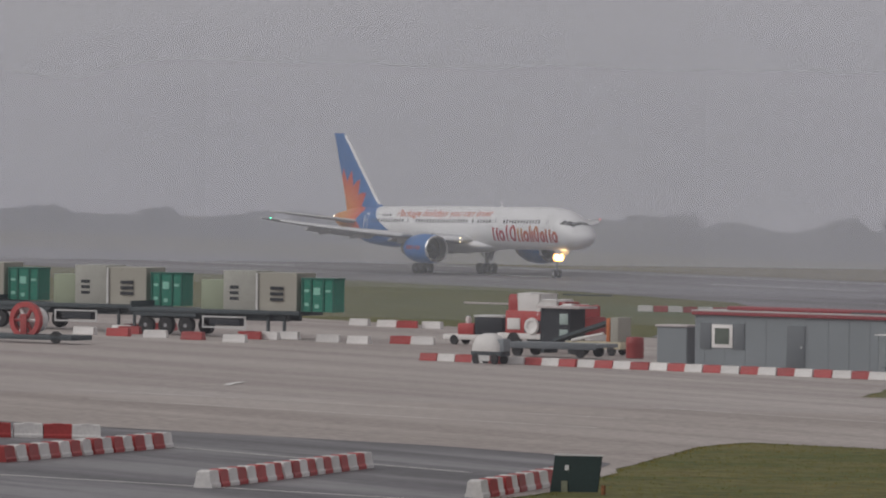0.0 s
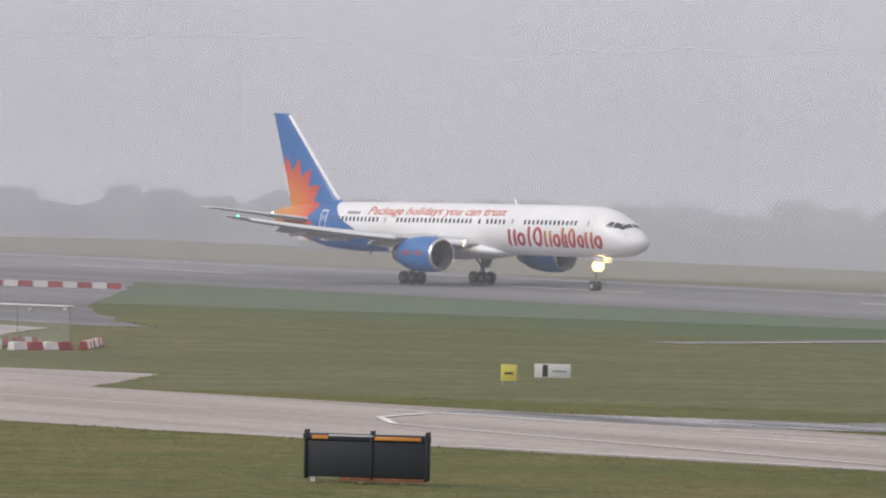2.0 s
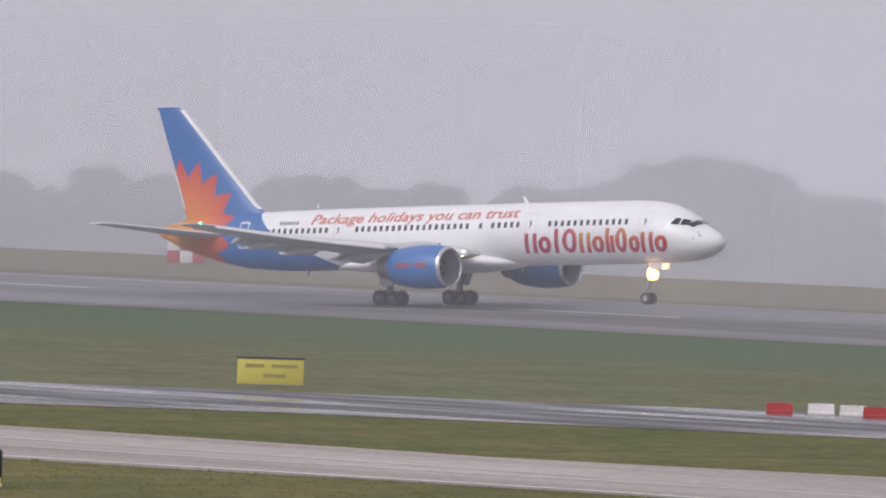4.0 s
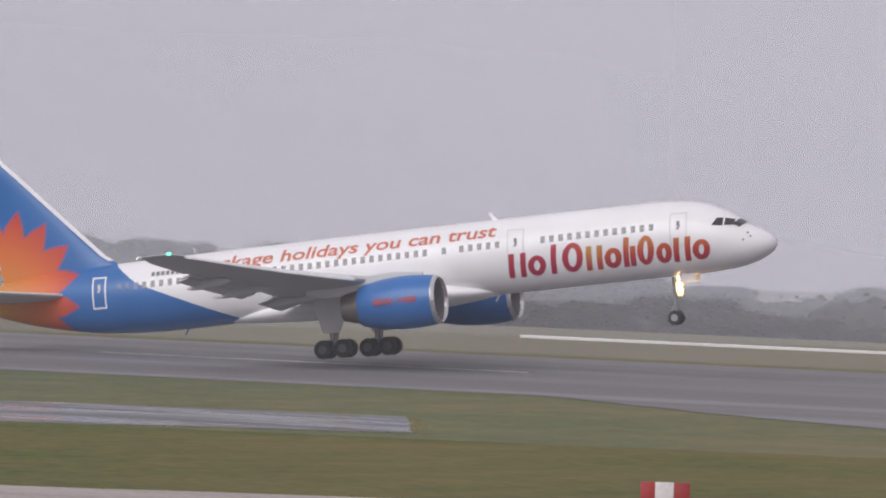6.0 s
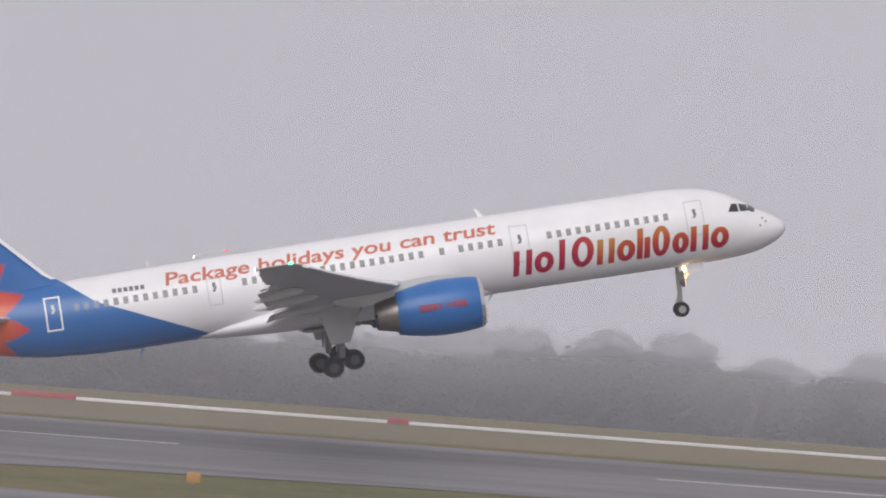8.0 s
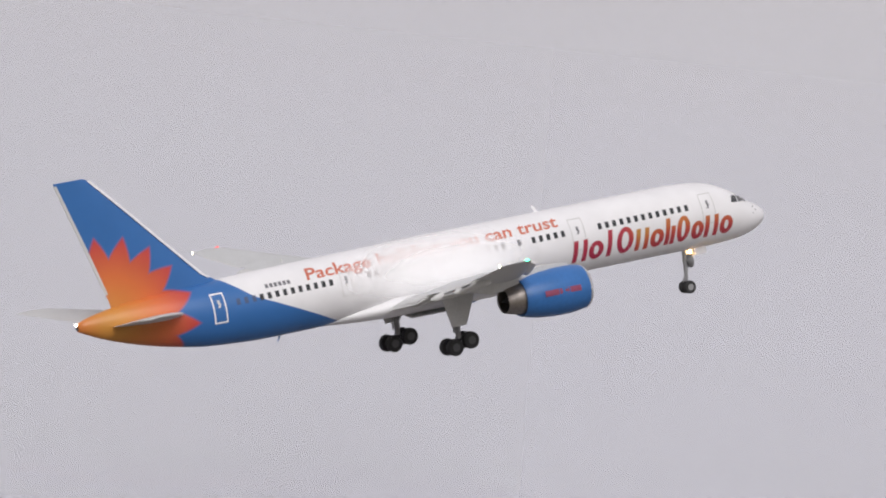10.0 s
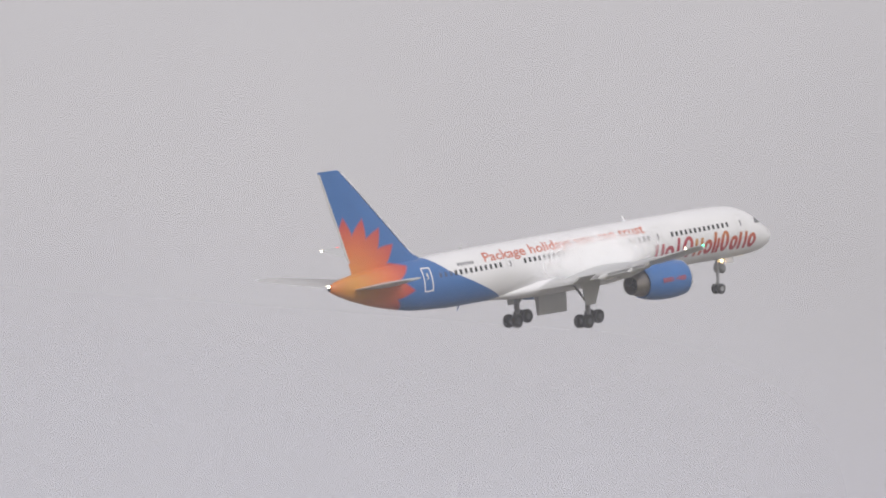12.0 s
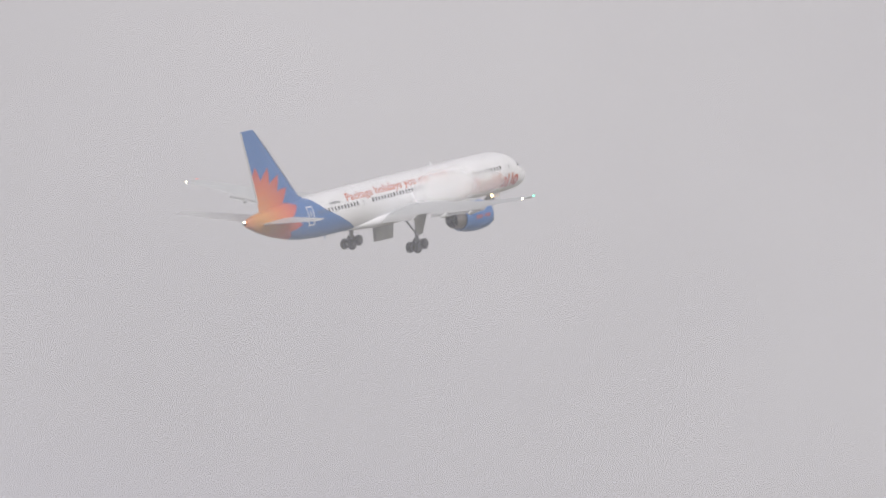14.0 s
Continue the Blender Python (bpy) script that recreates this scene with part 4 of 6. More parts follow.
    for a, b, g in glyphs:
        s0, s1 = 14.6 - (a - 893) / 33.9, 14.6 - (b - 893) / 33.9
        w, mid, t = s0 - s1, (s0 + s1) / 2, 0.31
        bm = bmesh.new()
        zm, xz = (base + xh) / 2, xh - base
        if g == "bar":
            rect(bm, mid, (base + cap) / 2, t, cap - base, 0.02, 2, 6)
        elif g == "short":
            rect(bm, mid, zm, t, xz, 0.02, 2, 5)
        elif g == "tall_ring":
            loop_mark(bm, mid, (base + cap) / 2, w, cap - base, 0.34)
        elif g == "pair":
            for q in (s0 - t / 2, s1 + t / 2):
                rect(bm, q, zm + 0.1, t, xz + 0.2, 0.02, 2, 6)
        else:
            loop_mark(bm, mid, zm, w, xz, 0.34)
        for v in bm.verts:
            v.co.x += 0.12 * (v.co.z - 4.0)
        part("name_mark", bm, NAME_VINYL, fus, "", None)
    slogan_words("Package holidays you can trust", 32.55, 5.68, 17.3, 0.9, fus)
    # the registration becomes a bar
    bm = bmesh.new()
    for k in range(6):
        rect(bm, 35.2 - k * 0.29, 5.5, 0.2, 0.22)
    part("registration_bar", bm, BAR_GREY, fus, "grey registration bars", None)
    # aerials and drain masts
    bm = bmesh.new()
    loops = [[(X0 - 15.5 - 0.1, 0.02, 6.62), (X0 - 15.9, 0, 6.62), (X0 - 15.6, -0.02, 6.62)], [(X0 - 15.95, 0.01, 7.05), (X0 - 16.08, 0, 7.05), (X0 - 15.95, -0.01, 7.05)]]
    part("aerial", rings(bm, loops), WHITE, plane, "", None)
    bm = tube(bmesh.new(), (X0 - 33.9, 0, 2.5), (X0 - 34.2, 0, 2.0), 0.07, 0.03)
    part("drain_mast", bm, BLUE, plane)
    bm = tube(bmesh.new(), (X0 - 15.7, -0.3, 2.65), (X0 - 16.0, -0.3, 2.2), 0.07, 0.03)
    part("drain_mast", bm, LIGHT_GREY, plane)
    bm = tube(bmesh.new(), (X0 - 33.2, 0, 6.5), (X0 - 33.25, 0, 6.76), 0.05, 0.05)
    part("beacon", bm, LIGHT_GREY, plane)
    return plane, trucks, doors, wings


airliner, gear_trucks, gear_doors, wings = make_plane()


# ---- things on the airfield ----
def at(x, y, turn=0.0, up=0.0):
    return pose(x, y, gz(y) + min(up, 0.016 if up < 0.1 else up), 0, 0, turn)


def heading(a, b):
    return math.degrees(math.atan2(b[1] - a[1], b[0] - a[0]))


def block_mesh(name, w, d, h):
    """A low moulded barrier: tapered, with a foot, a lifting slot and softened edges."""
    bm = bmesh.new()
    loops = []
    for z, k, e in ((0, 1.0, 1.0), (0.22 * h, 1.0, 1.0), (0.34 * h, 0.86, 0.99), (0.94 * h, 0.7, 0.97), (h, 0.6, 0.93)):
        loops.append([(sx * w / 2 * e, sy * d / 2 * k, z) for sx, sy in ((-1, -1), (1, -1), (1, 1), (-1, 1))])
    rings(bm, loops)
    box(bm, -w * 0.18, w * 0.18, -d * 0.36, d * 0.36, h * 0.98, h * 1.03)
    finish(bm, None)
    me = bpy.data.meshes.new(name)
    bm.to_mesh(me)
    bm.free()
    return me


BLOCKS = {}


def barrier(x, y, turn, red, size=(0.98, 0.42, 0.36), group="red and white barrier rows", tilt=0.0):
    key = (red, size)
    if key not in BLOCKS:
        BLOCKS[key] = block_mesh("barrier", *size)
        BLOCKS[key].materials.append(RED_PLASTIC if red else WHITE_PLASTIC)
    ob = new("barrier", BLOCKS[key])
    ob.matrix_basis = at(x, y, turn + tilt, 0.035)
    return tagged(ob, ("red" if red else "white") + " plastic barrier block on the apron", "barrier", group)


def barrier_row(a, b, n, first_red=True, size=(0.98, 0.42, 0.36), skip=()):
    rng = random.Random(int(a[0] * 7 + n))
    for k in range(n):
        if k in skip:
            continue
        u = (k + 0.5) / n
        barrier(a[0] + (b[0] - a[0]) * u, a[1] + (b[1] - a[1]) * u + rng.uniform(-0.05, 0.05), heading(a, b), (k % 2 == 0) == first_red, size, tilt=rng.uniform(-2.5, 2.5))


barrier_row((-288.8, 178.7), (-261.3, 190.6), 30, True)
barrier_row((-261.1, 191.0), (-262.5, 195.5), 4, False)
barrier_row((-263, 196.5), (-271, 203.5), 9, True)
barrier_row((-266, 193.5), (-270, 199), 6, False, skip=(2,))
for k, (x, y) in enumerate(((-330.7, 183.7), (-328.5, 184.5), (-325.6, 185.1), (-322.7, 185.7), (-318.2, 185.6), (-325.9, 191.0), (-325.5, 191.9), (-326.5, 193.7), (-321.2, 193.0), (-318.9, 193.5), (-320.3, 197.0), (-319.2, 197.6),
                            (-363.5, 220.6), (-360.5, 220.7), (-359.1, 221.2), (-358.2, 222.4), (-339.6, 191.8), (-343.5, 195.9), (-336, 189), (-333.5, 188))):
    barrier(x, y, 30 + 7 * (k % 3), k in (1, 3, 5, 10, 14, 16, 17, 19), (1.25, 0.5, 0.42))
barrier_row((-425.7, 281.5), (-411, 310.5), 30, False, (1.02, 0.45, 0.42))
barrier_row((-161.9, 93.5), (-174.2, 106.0), 19, False, (0.9, 0.5, 0.46))
barrier_row((-176.8, 95.5), (-187.6, 107.1), 16, True, (0.9, 0.5, 0.46))
barrier_row((-156.8, 98.7), (-166.4, 108.0), 14, False, (0.9, 0.5, 0.46))
barrier_row((-194.7, 104.6), (-193.2, 107.9), 4, True, (0.9, 0.5, 0.46))
for x, y, red in ((-155.55, 218.5, True), (-154.7, 220.0, False), (-153.3, 220.1, False), (-152.1, 219.9, True)):
    barrier(x, y, 36, red, (1.0, 0.45, 0.4))
barrier_row((-151.4, 220.9), (-146.0, 225.2), 7, False, (0.8, 0.45, 0.4), skip=(3,))


def make_cabin():
    L, W, Ht = 13.0, 2.4, 2.55
    a, b = (-280.7, 188.9), (-268.6, 193.4)
    c = thing("portable_cabin", at(a[0], a[1], heading(a, b), 0.04), "long grey steel portable cabin with a red roof edge", "cabin")
    bm = bmesh.new()
    box(bm, 0, L, 0, W, 0.12, Ht)
    part("wall", bm, CABIN_GREY, c, "", None)
    for k in range(11):
        part("wall_rib", boxed(0.55 + k * 1.18 - 0.02, 0.55 + k * 1.18 + 0.02, -0.012, 0.01, 0.15, Ht - 0.1), CABIN_GREY, c, "", None)
    part("skid", boxed(0.1, L - 0.1, 0.2, 0.5, 0.0, 0.13), CHASSIS, c)
    part("skid", boxed(0.1, L - 0.1, W - 0.45, W - 0.2, 0.0, 0.13), CHASSIS, c)
    roof = part("roof", boxed(-0.12, L + 0.12, -0.16, W + 0.16, Ht, Ht + 0.17, 0.03), ROOF_RED, c, "red steel roof edge")
    part("roof_trim", boxed(-0.13, L + 0.13, -0.175, W + 0.175, Ht + 0.173, Ht + 0.23, 0.01), ROOF_PALE, roof, "pale worn roof trim")
    part("roof_ridge", boxed(1.3, 11.8, 0.7, 1.8, Ht + 0.23, Ht + 0.42, 0.06), ROOF_RED, roof, "low red ridge")
    part("roof_sheet", boxed(8.6, 11.2, 0.4, 1.6, Ht + 0.233, Ht + 0.3, 0.03), CHASSIS, roof, "dark sheet lying on the roof")
    w = part("window", boxed(1.0, 2.2, -0.05, 0.0, 1.02, 2.12, 0.012), LIGHT_GREY, c, "white-framed window")
    w.data.materials[0] = WHITE_PLASTIC
    part("pane", boxed(1.18, 2.02, -0.06, -0.052, 1.19, 1.95), mat("dull_window_glass", (0.10, 0.12, 0.10), 0.15, vary=0.35, scale=1.5), w, "dark pane")
    for x in (0.32, 2.24):
        part("shutter", boxed(x, x + 0.64, -0.045, 0.0, 0.95, 2.18, 0.01), CABIN_DARK, c, "grey folded shutter")
    d = part("door", boxed(5.3, 6.35, -0.035, 0.0, 0.14, 2.16, 0.01), CABIN_DARK, c, "grey flush steel door")
    part("handle", boxed(6.12, 6.22, -0.08, -0.036, 1.1, 1.18, 0.01), METAL, d)
    # cabinet at the end wall
    g = thing("steel_cabinet", at(-285.3, 189.8, heading(a, b), 0.04), "grey steel equipment cabinet beside the cabin", "cabinet")
    part("body", boxed(0, 1.75, 0, 1.3, 0.06, 1.86, 0.02), CABIN_GREY, g, "", None)
    part("lid", boxed(-0.08, 1.83, -0.08, 1.38, 1.865, 1.96, 0.03), ROOF_PALE, g, "pale lid")
    part("side_panel", boxed(1.755, 1.79, 0.05, 1.25, 0.1, 1.83), CABIN_DARK, g, "", None)


def make_shelter():
    s = thing("glass_shelter", at(-270.2, 191.84, 20.4, 0.04), "clear glass shelter with a thin white roof edge", "shelter")
    part("roof", boxed(0, 8.7, 0.0, 0.6, 1.92, 1.97, 0.01), mat("shelter_roof_white", (0.74, 0.73, 0.73), 0.5), s, "thin white roof edge")
    clear = bpy.data.materials.new("clear_panel")
    clear.use_nodes = True
    bs = clear.node_tree.nodes["Principled BSDF"]
    bs.inputs["Base Color"].default_value, bs.inputs["Roughness"].default_value = (0.45, 0.5, 0.5, 1), 0.15
    bs.inputs["Alpha"].default_value = 0.09
    for x in (0.05, 2.95, 5.85):
        part("panel", boxed(x, x + 2.8, 0.28, 0.3, 0.15, 1.9), clear, s, "clear glass panel").visible_shadow = False
    for x in (0.02, 2.9, 5.8, 8.66):
        part("post", tube(bmesh.new(), (x, 0.3, 0), (x, 0.3, 1.92), 0.018), CABIN_GREY, s)
    part("stout_post", tube(bmesh.new(), (3.75, 0.1, 0), (3.75, 0.1, 1.9), 0.14, 0.17), WHITE_PLASTIC, s, "stout white post")
    sign = part("round_sign", lathe(bmesh.new(), [(-0.02, 0.01), (-0.02, 0.24), (0.02, 0.24), (0.02, 0.01)], "y", 24, (4.5, -0.1, 1.2)), RED_PLASTIC, s, "round red sign")
    part("sign_bar", boxed(4.34, 4.66, -0.128, -0.122, 1.16, 1.25), WHITE_PLASTIC, sign, "white bar")
    part("sign_post", tube(bmesh.new(), (4.5, -0.06, 0), (4.5, -0.06, 1.2), 0.025), LIGHT_GREY, s)
    for x, z in ((3.3, 1.8), (6.6, 1.72), (8.5, 1.8)):
        part("lamp", lathe(bmesh.new(), [(z - 0.07, 0.02), (z - 0.03, 0.09), (z + 0.06, 0.09), (z + 0.08, 0.02)], "z", 12, (x, 0.15, 0)), WHITE_PLASTIC, s, "small white lamp")
    b = thing("bench", at(-269.6, 191.9, 20.4, 0.04), "dark slatted bench inside the glass shelter", "bench")
    for k in range(3):
        part("slat", boxed(0, 2.4, -0.1 + 0.14 * k, 0.0 + 0.14 * k, 0.45, 0.49), CHASSIS, b)
    for k in range(2):
        part("back_slat", boxed(0, 2.4, 0.36, 0.4, 0.62 + 0.18 * k, 0.74 + 0.18 * k), CHASSIS, b)
    for x in (0.2, 2.2):
        part("leg", boxed(x, x + 0.06, -0.1, 0.36, 0, 0.45), CHASSIS, b)


def make_trailer():
    """A flat-bed trailer with a cream crate, faded panels and, on its end, a green container (a thing of its own)."""
    t = thing("flatbed_trailer", at(-335.2, 188.9, 29.0, 0.04), "dark flatbed trailer parked on the apron", "trailer", "parked trailers")
    part("deck", boxed(0, 10.6, 0, 2.5, 1.18, 1.42, 0.03), CHASSIS, t, "dark steel deck")
    part("beam", boxed(0.4, 9.6, 0.5, 0.75, 0.85, 1.18), CHASSIS, t)
    part("beam", boxed(0.4, 9.6, 1.75, 2.0, 0.85, 1.18), CHASSIS, t)
    for x in (1.0, 2.25, 3.5):
        for y in (0.02, 2.1):
            w = part("wheel", lathe(bmesh.new(), [(-0.18, 0.3), (-0.18, 0.43), (-0.1, 0.49), (0.1, 0.49), (0.18, 0.43), (0.18, 0.3), (0.1, 0.1)], "y", 20), RUBBER, t, "black tyre", 40, pose(x, y + 0.2, 0.49))
            part("rim", lathe(bmesh.new(), [(-0.19, 0.05), (-0.15, 0.28), (0.12, 0.28), (0.14, 0.05)], "y", 14), STRUT, w)
    part("mudguard", boxed(0.3, 4.2, 0.0, 0.04, 0.98, 1.16), CHASSIS, t)
    f = part("side_guard", boxed(4.6, 7.3, -0.03, 0.02, 0.98, 1.06, 0.01), LIGHT_GREY, t, "pale side guard rails")
    for x0, x1, z0, z1 in ((4.6, 7.3, 0.42, 0.5), (4.6, 4.68, 0.5, 0.98), (7.22, 7.3, 0.5, 0.98)):
        part("guard_rail", boxed(x0, x1, -0.03, 0.02, z0, z1), LIGHT_GREY, f)
    part("toolbox", boxed(5.0, 6.9, 0.05, 0.5, 0.55, 0.95, 0.03), BLACK_SHEET, t, "dark toolbox")
    for x in (8.4, 9.4):
        part("landing_leg", boxed(x, x + 0.14, 0.3, 0.44, 0.0, 1.18, 0.01), CHASSIS, t)
    part("headboard", boxed(0.02, 0.1, 0.05, 2.45, 1.42, 1.75), CHASSIS, t)
    return t


def make_crate():
    c = thing("generator_crate", at(-329.4, 192.3, 29.0, 1.46), "tall cream cargo crate with vent slots on a trailer", "crate", "trailer loads")
    part("body", boxed(0, 3.6, 0, 2.0, 0, 2.05, 0.03), CREAM, c, "", None)
    part("front_panel", boxed(-0.9, 1.1, -0.06, 1.95, 0, 2.12, 0.02), mat("weathered_grey_board", (0.36, 0.36, 0.33), 0.7, vary=0.2), c, "pale end panel")
    part("faded_panel", boxed(-2.3, -0.92, 0.0, 1.9, 0.0, 1.6, 0.02), CREAM_GREEN, c, "faded green side sheet")
    part("seam", boxed(1.12, 1.24, -0.09, -0.04, 0.05, 2.02), LIGHT_GREY, c)
    for x, w in ((-0.5, 0.55), (2.0, 0.8)):
        for k in range(3):
            part("vent_slot", boxed(x, x + w, -0.075, -0.03, 0.55 + k * 0.3, 0.72 + k * 0.3), BLACK_SHEET, c)
    return c


def make_container():
    c = thing("green_container", at(-326.0, 194.2, 29.0, 1.46), "green steel waste container on a trailer", "container", "trailer loads")
    part("body", boxed(0, 2.0, 0, 1.1, 0.05, 1.75, 0.02), GREEN, c, "", None)
    part("top_rim", boxed(-0.04, 2.04, -0.04, 1.14, 1.752, 1.85, 0.02), DARK_GREEN, c)
    for x in (0.0, 0.55, 1.3, 1.9):
        part("rib", boxed(x, x + 0.1, -0.05, 0.0, 0.05, 1.75), DARK_GREEN, c)
    for x, z, w, h in ((0.18, 1.1, 0.28, 0.14), (0.75, 0.95, 0.4, 0.4), (1.48, 1.1, 0.3, 0.14), (0.2, 0.35, 0.24, 0.18), (0.82, 0.25, 0.26, 0.2)):
        part("label_patch", boxed(x, x + w, -0.03, -0.002, z, z + h), mat("mint_label", (0.25, 0.55, 0.45), 0.5), c, "mint label")
    return c


def make_trailers():
    t, c, g = make_trailer(), make_crate(), make_container()
    for dx, dy in ((-10.9, -3.0), (-20.8, -6.4), (-31.5, -9.6)):
        for o in (t, c, g):
            m = o.matrix_basis.copy()
            y0 = m.translation.y
            m.translation += Vector((dx, dy, gz(y0 + dy) - gz(y0)))
            copy_thing(o, m)


def make_equipment():
    # white domed water cart
    c = thing("domed_cart", at(-284.0, 179.5, 25, 0.04) @ Matrix.Diagonal((0.98, 1.0, 1.2, 1)), "small towed cart with a white domed cover", "cart")
    bm = bmesh.new()
    loops = []
    for z, k in ((0.5, 1.0), (0.72, 1.0), (0.95, 0.86), (1.12, 0.62), (1.2, 0.3)):
        loops.append([((0.85 * k) * math.copysign(abs(math.cos(a)) ** 0.6, math.cos(a)), 0.5 * k * math.copysign(abs(math.sin(a)) ** 0.6, math.sin(a)), z) for a in [2 * math.pi * i / 20 for i in range(20)]])
    part("cover", rings(bm, loops), WHITE_PLASTIC, c, "white domed cover")
    part("frame", boxed(-0.8, 0.9, -0.42, 0.42, 0.32, 0.5, 0.02), CHASSIS, c)
    for x in (-0.5, 0.55):
        for y in (-0.42, 0.42):
            part("wheel", lathe(bmesh.new(), [(-0.07, 0.08), (-0.07, 0.2), (0.07, 0.2), (0.07, 0.08)], "y", 14, (x, y, 0.2)), RUBBER, c)
    part("plate", boxed(-0.35, 0.3, -0.47, -0.43, 0.12, 0.34), LIGHT_GREY, c, "pale plate")
    part("end_box", boxed(0.62, 1.0, -0.3, 0.3, 0.5, 1.0, 0.04), CABIN_GREY, c)
    # low grey platform trailer
    p = thing("platform_trailer", at(-299.5, 190.0, 27, 0.04), "low grey flat platform trailer", "trailer")
    part("deck", boxed(0, 5.4, 0, 2.2, 0.5, 0.68, 0.02), CABIN_GREY, p)
    part("edge", boxed(0, 5.4, -0.05, 0.0, 0.4, 0.72, 0.01), CABIN_DARK, p, "dark grey deck edge")
    for x in (0.8, 4.4):
        for y in (0.2, 2.0):
            part("wheel", lathe(bmesh.new(), [(-0.1, 0.1), (-0.1, 0.28), (0.1, 0.28), (0.1, 0.1)], "y", 14, (x, y, 0.28)), RUBBER, p)
    # dark steel kiosk
    k = thing("dark_kiosk", at(-305.8, 196.3, 24, 0.04) @ Matrix.Diagonal((0.72, 0.72, 0.89, 1)), "dark steel kiosk with two pale panels and a flat roof", "kiosk")
    part("body", boxed(0, 2.5, 0, 2.0, 0.4, 2.55, 0.02), BLACK_SHEET, k, "", None)
    part("roof", boxed(-0.15, 3.4, -0.2, 2.2, 2.56, 2.68, 0.02), ROOF_PALE, k, "pale flat roof")
    for z in (0.75, 1.65):
        part("panel", boxed(1.65, 2.35, -0.05, -0.005, z, z + 0.62, 0.01), mat("pale_green_panel", (0.36, 0.44, 0.42), 0.4), k, "pale green panel")
    for x in (0.05, 2.3):
        part("foot", boxed(x, x + 0.2, 0.1, 1.9, 0, 0.4), CHASSIS, k)
    # red ground power truck with white covers
    r = thing("red_service_truck", at(-315.0, 200.0, 24, 0.04) @ Matrix.Diagonal((0.95, 0.95, 0.98, 1)), "red airfield service truck with white covered load", "truck")
    part("chassis", boxed(-0.5, 5.6, 0, 2.2, 0.5, 0.8, 0.03), WHITE_PLASTIC, r, "pale chassis")
    part("cab", boxed(3.7, 5.3, 0.05, 2.15, 0.8, 1.75, 0.12), RED_PLASTIC, r, "red cab")
    part("cab_window", boxed(3.9, 4.9, 0.02, 0.06, 1.25, 1.6, 0.01), GLASS, r)
    part("body", boxed(0.0, 3.6, 0.05, 2.15, 0.8, 2.0, 0.06), RED_PLASTIC, r, "red body")
    part("locker", boxed(0.15, 1.0, 0.0, 0.06, 1.0, 1.6, 0.02), WHITE_PLASTIC, r, "white locker door")
    part("locker", boxed(2.6, 3.4, 0.0, 0.06, 1.3, 1.8, 0.02), WHITE_PLASTIC, r, "white locker door")
    part("locker", boxed(1.3, 2.3, 0.0, 0.06, 0.85, 1.5, 0.02), BLACK_SHEET, r, "dark open locker")
    part("boom", boxed(-3.4, 0.3, 1.0, 1.1, 2.28, 2.36, 0.01), ROOF_PALE, r, "long pale boom")
    part("boom", boxed(3.0, 6.2, 1.2, 1.28, 2.86, 2.93, 0.01), CHASSIS, r, "dark overhead bar")
    part("hose_coil", lathe(bmesh.new(), [(-0.05, 0.2), (-0.14, 0.3), (-0.14, 0.42), (0.0, 0.46)], "y", 18, (1.8, 0.0, 1.2)), WHITE_PLASTIC, r, "white coiled hose")
    part("step", boxed(2.45, 2.6, -0.12, 0.05, 0.5, 1.9, 0.02), WHITE_PLASTIC, r, "white ladder rail")
    part("step", boxed(3.0, 3.1, -0.12, 0.05, 0.5, 1.6, 0.02), WHITE_PLASTIC, r, "white ladder rail")
    crng = random.Random(41)
    for x, w, z, m in ((0.0, 1.3, 2.85, RED_PLASTIC), (0.75, 1.5, 2.95, WHITE_PLASTIC), (2.0, 1.3, 2.62, WHITE_PLASTIC), (3.15, 0.6, 2.5, RED_PLASTIC), (3.6, 0.75, 2.4, WHITE_PLASTIC), (4.2, 0.8, 2.35, RED_PLASTIC)):
        bm = boxed(x, x + w, 0.1 + 0.2 * (m is RED_PLASTIC), 1.9, 1.72, z, 0.1)
        bmesh.ops.subdivide_edges(bm, edges=bm.edges[:], cuts=1)
        for v in bm.verts:
            v.co += Vector((crng.uniform(-1, 1), crng.uniform(-1, 1), crng.uniform(-1, 0.6))) * 0.07
        part("load_cover", bm, m, r, "crumpled white load cover" if m is WHITE_PLASTIC else "crumpled red load cover")
    for x in (0.6, 4.6):
        for y in (0.1, 2.1):
            part("wheel", lathe(bmesh.new(), [(-0.13, 0.15), (-0.13, 0.42), (0.13, 0.42), (0.13, 0.15)], "y", 18, (x, y, 0.42)), RUBBER, r)
    # red tug with dark housing
    g = thing("red_tug", at(-320.6, 200.4, 28, 0.04) @ Matrix.Diagonal((0.72, 0.72, 0.78, 1)), "low red and white baggage tug with a dark housing", "tug")
    part("chassis", boxed(-1.0, 4.2, 0, 1.8, 0.35, 0.7, 0.05), WHITE_PLASTIC, g, "white skirt")
    part("hood", boxed(0.2, 1.6, 0.1, 1.7, 0.7, 1.45, 0.1), RED_PLASTIC, g, "red hood")
    part("housing", boxed(1.65, 4.0, 0.1, 1.7, 0.7, 1.9, 0.06), BLACK_SHEET, g, "dark housing")
    part("housing_top", boxed(1.6, 4.05, 0.05, 1.75, 1.905, 2.05, 0.03), LIGHT_GREY, g)
    part("beacon", lathe(bmesh.new(), [(1.45, 0.2), (1.7, 0.22), (1.95, 0.12)], "z", 12, (0.7, 0.9, 0)), WHITE_PLASTIC, g)
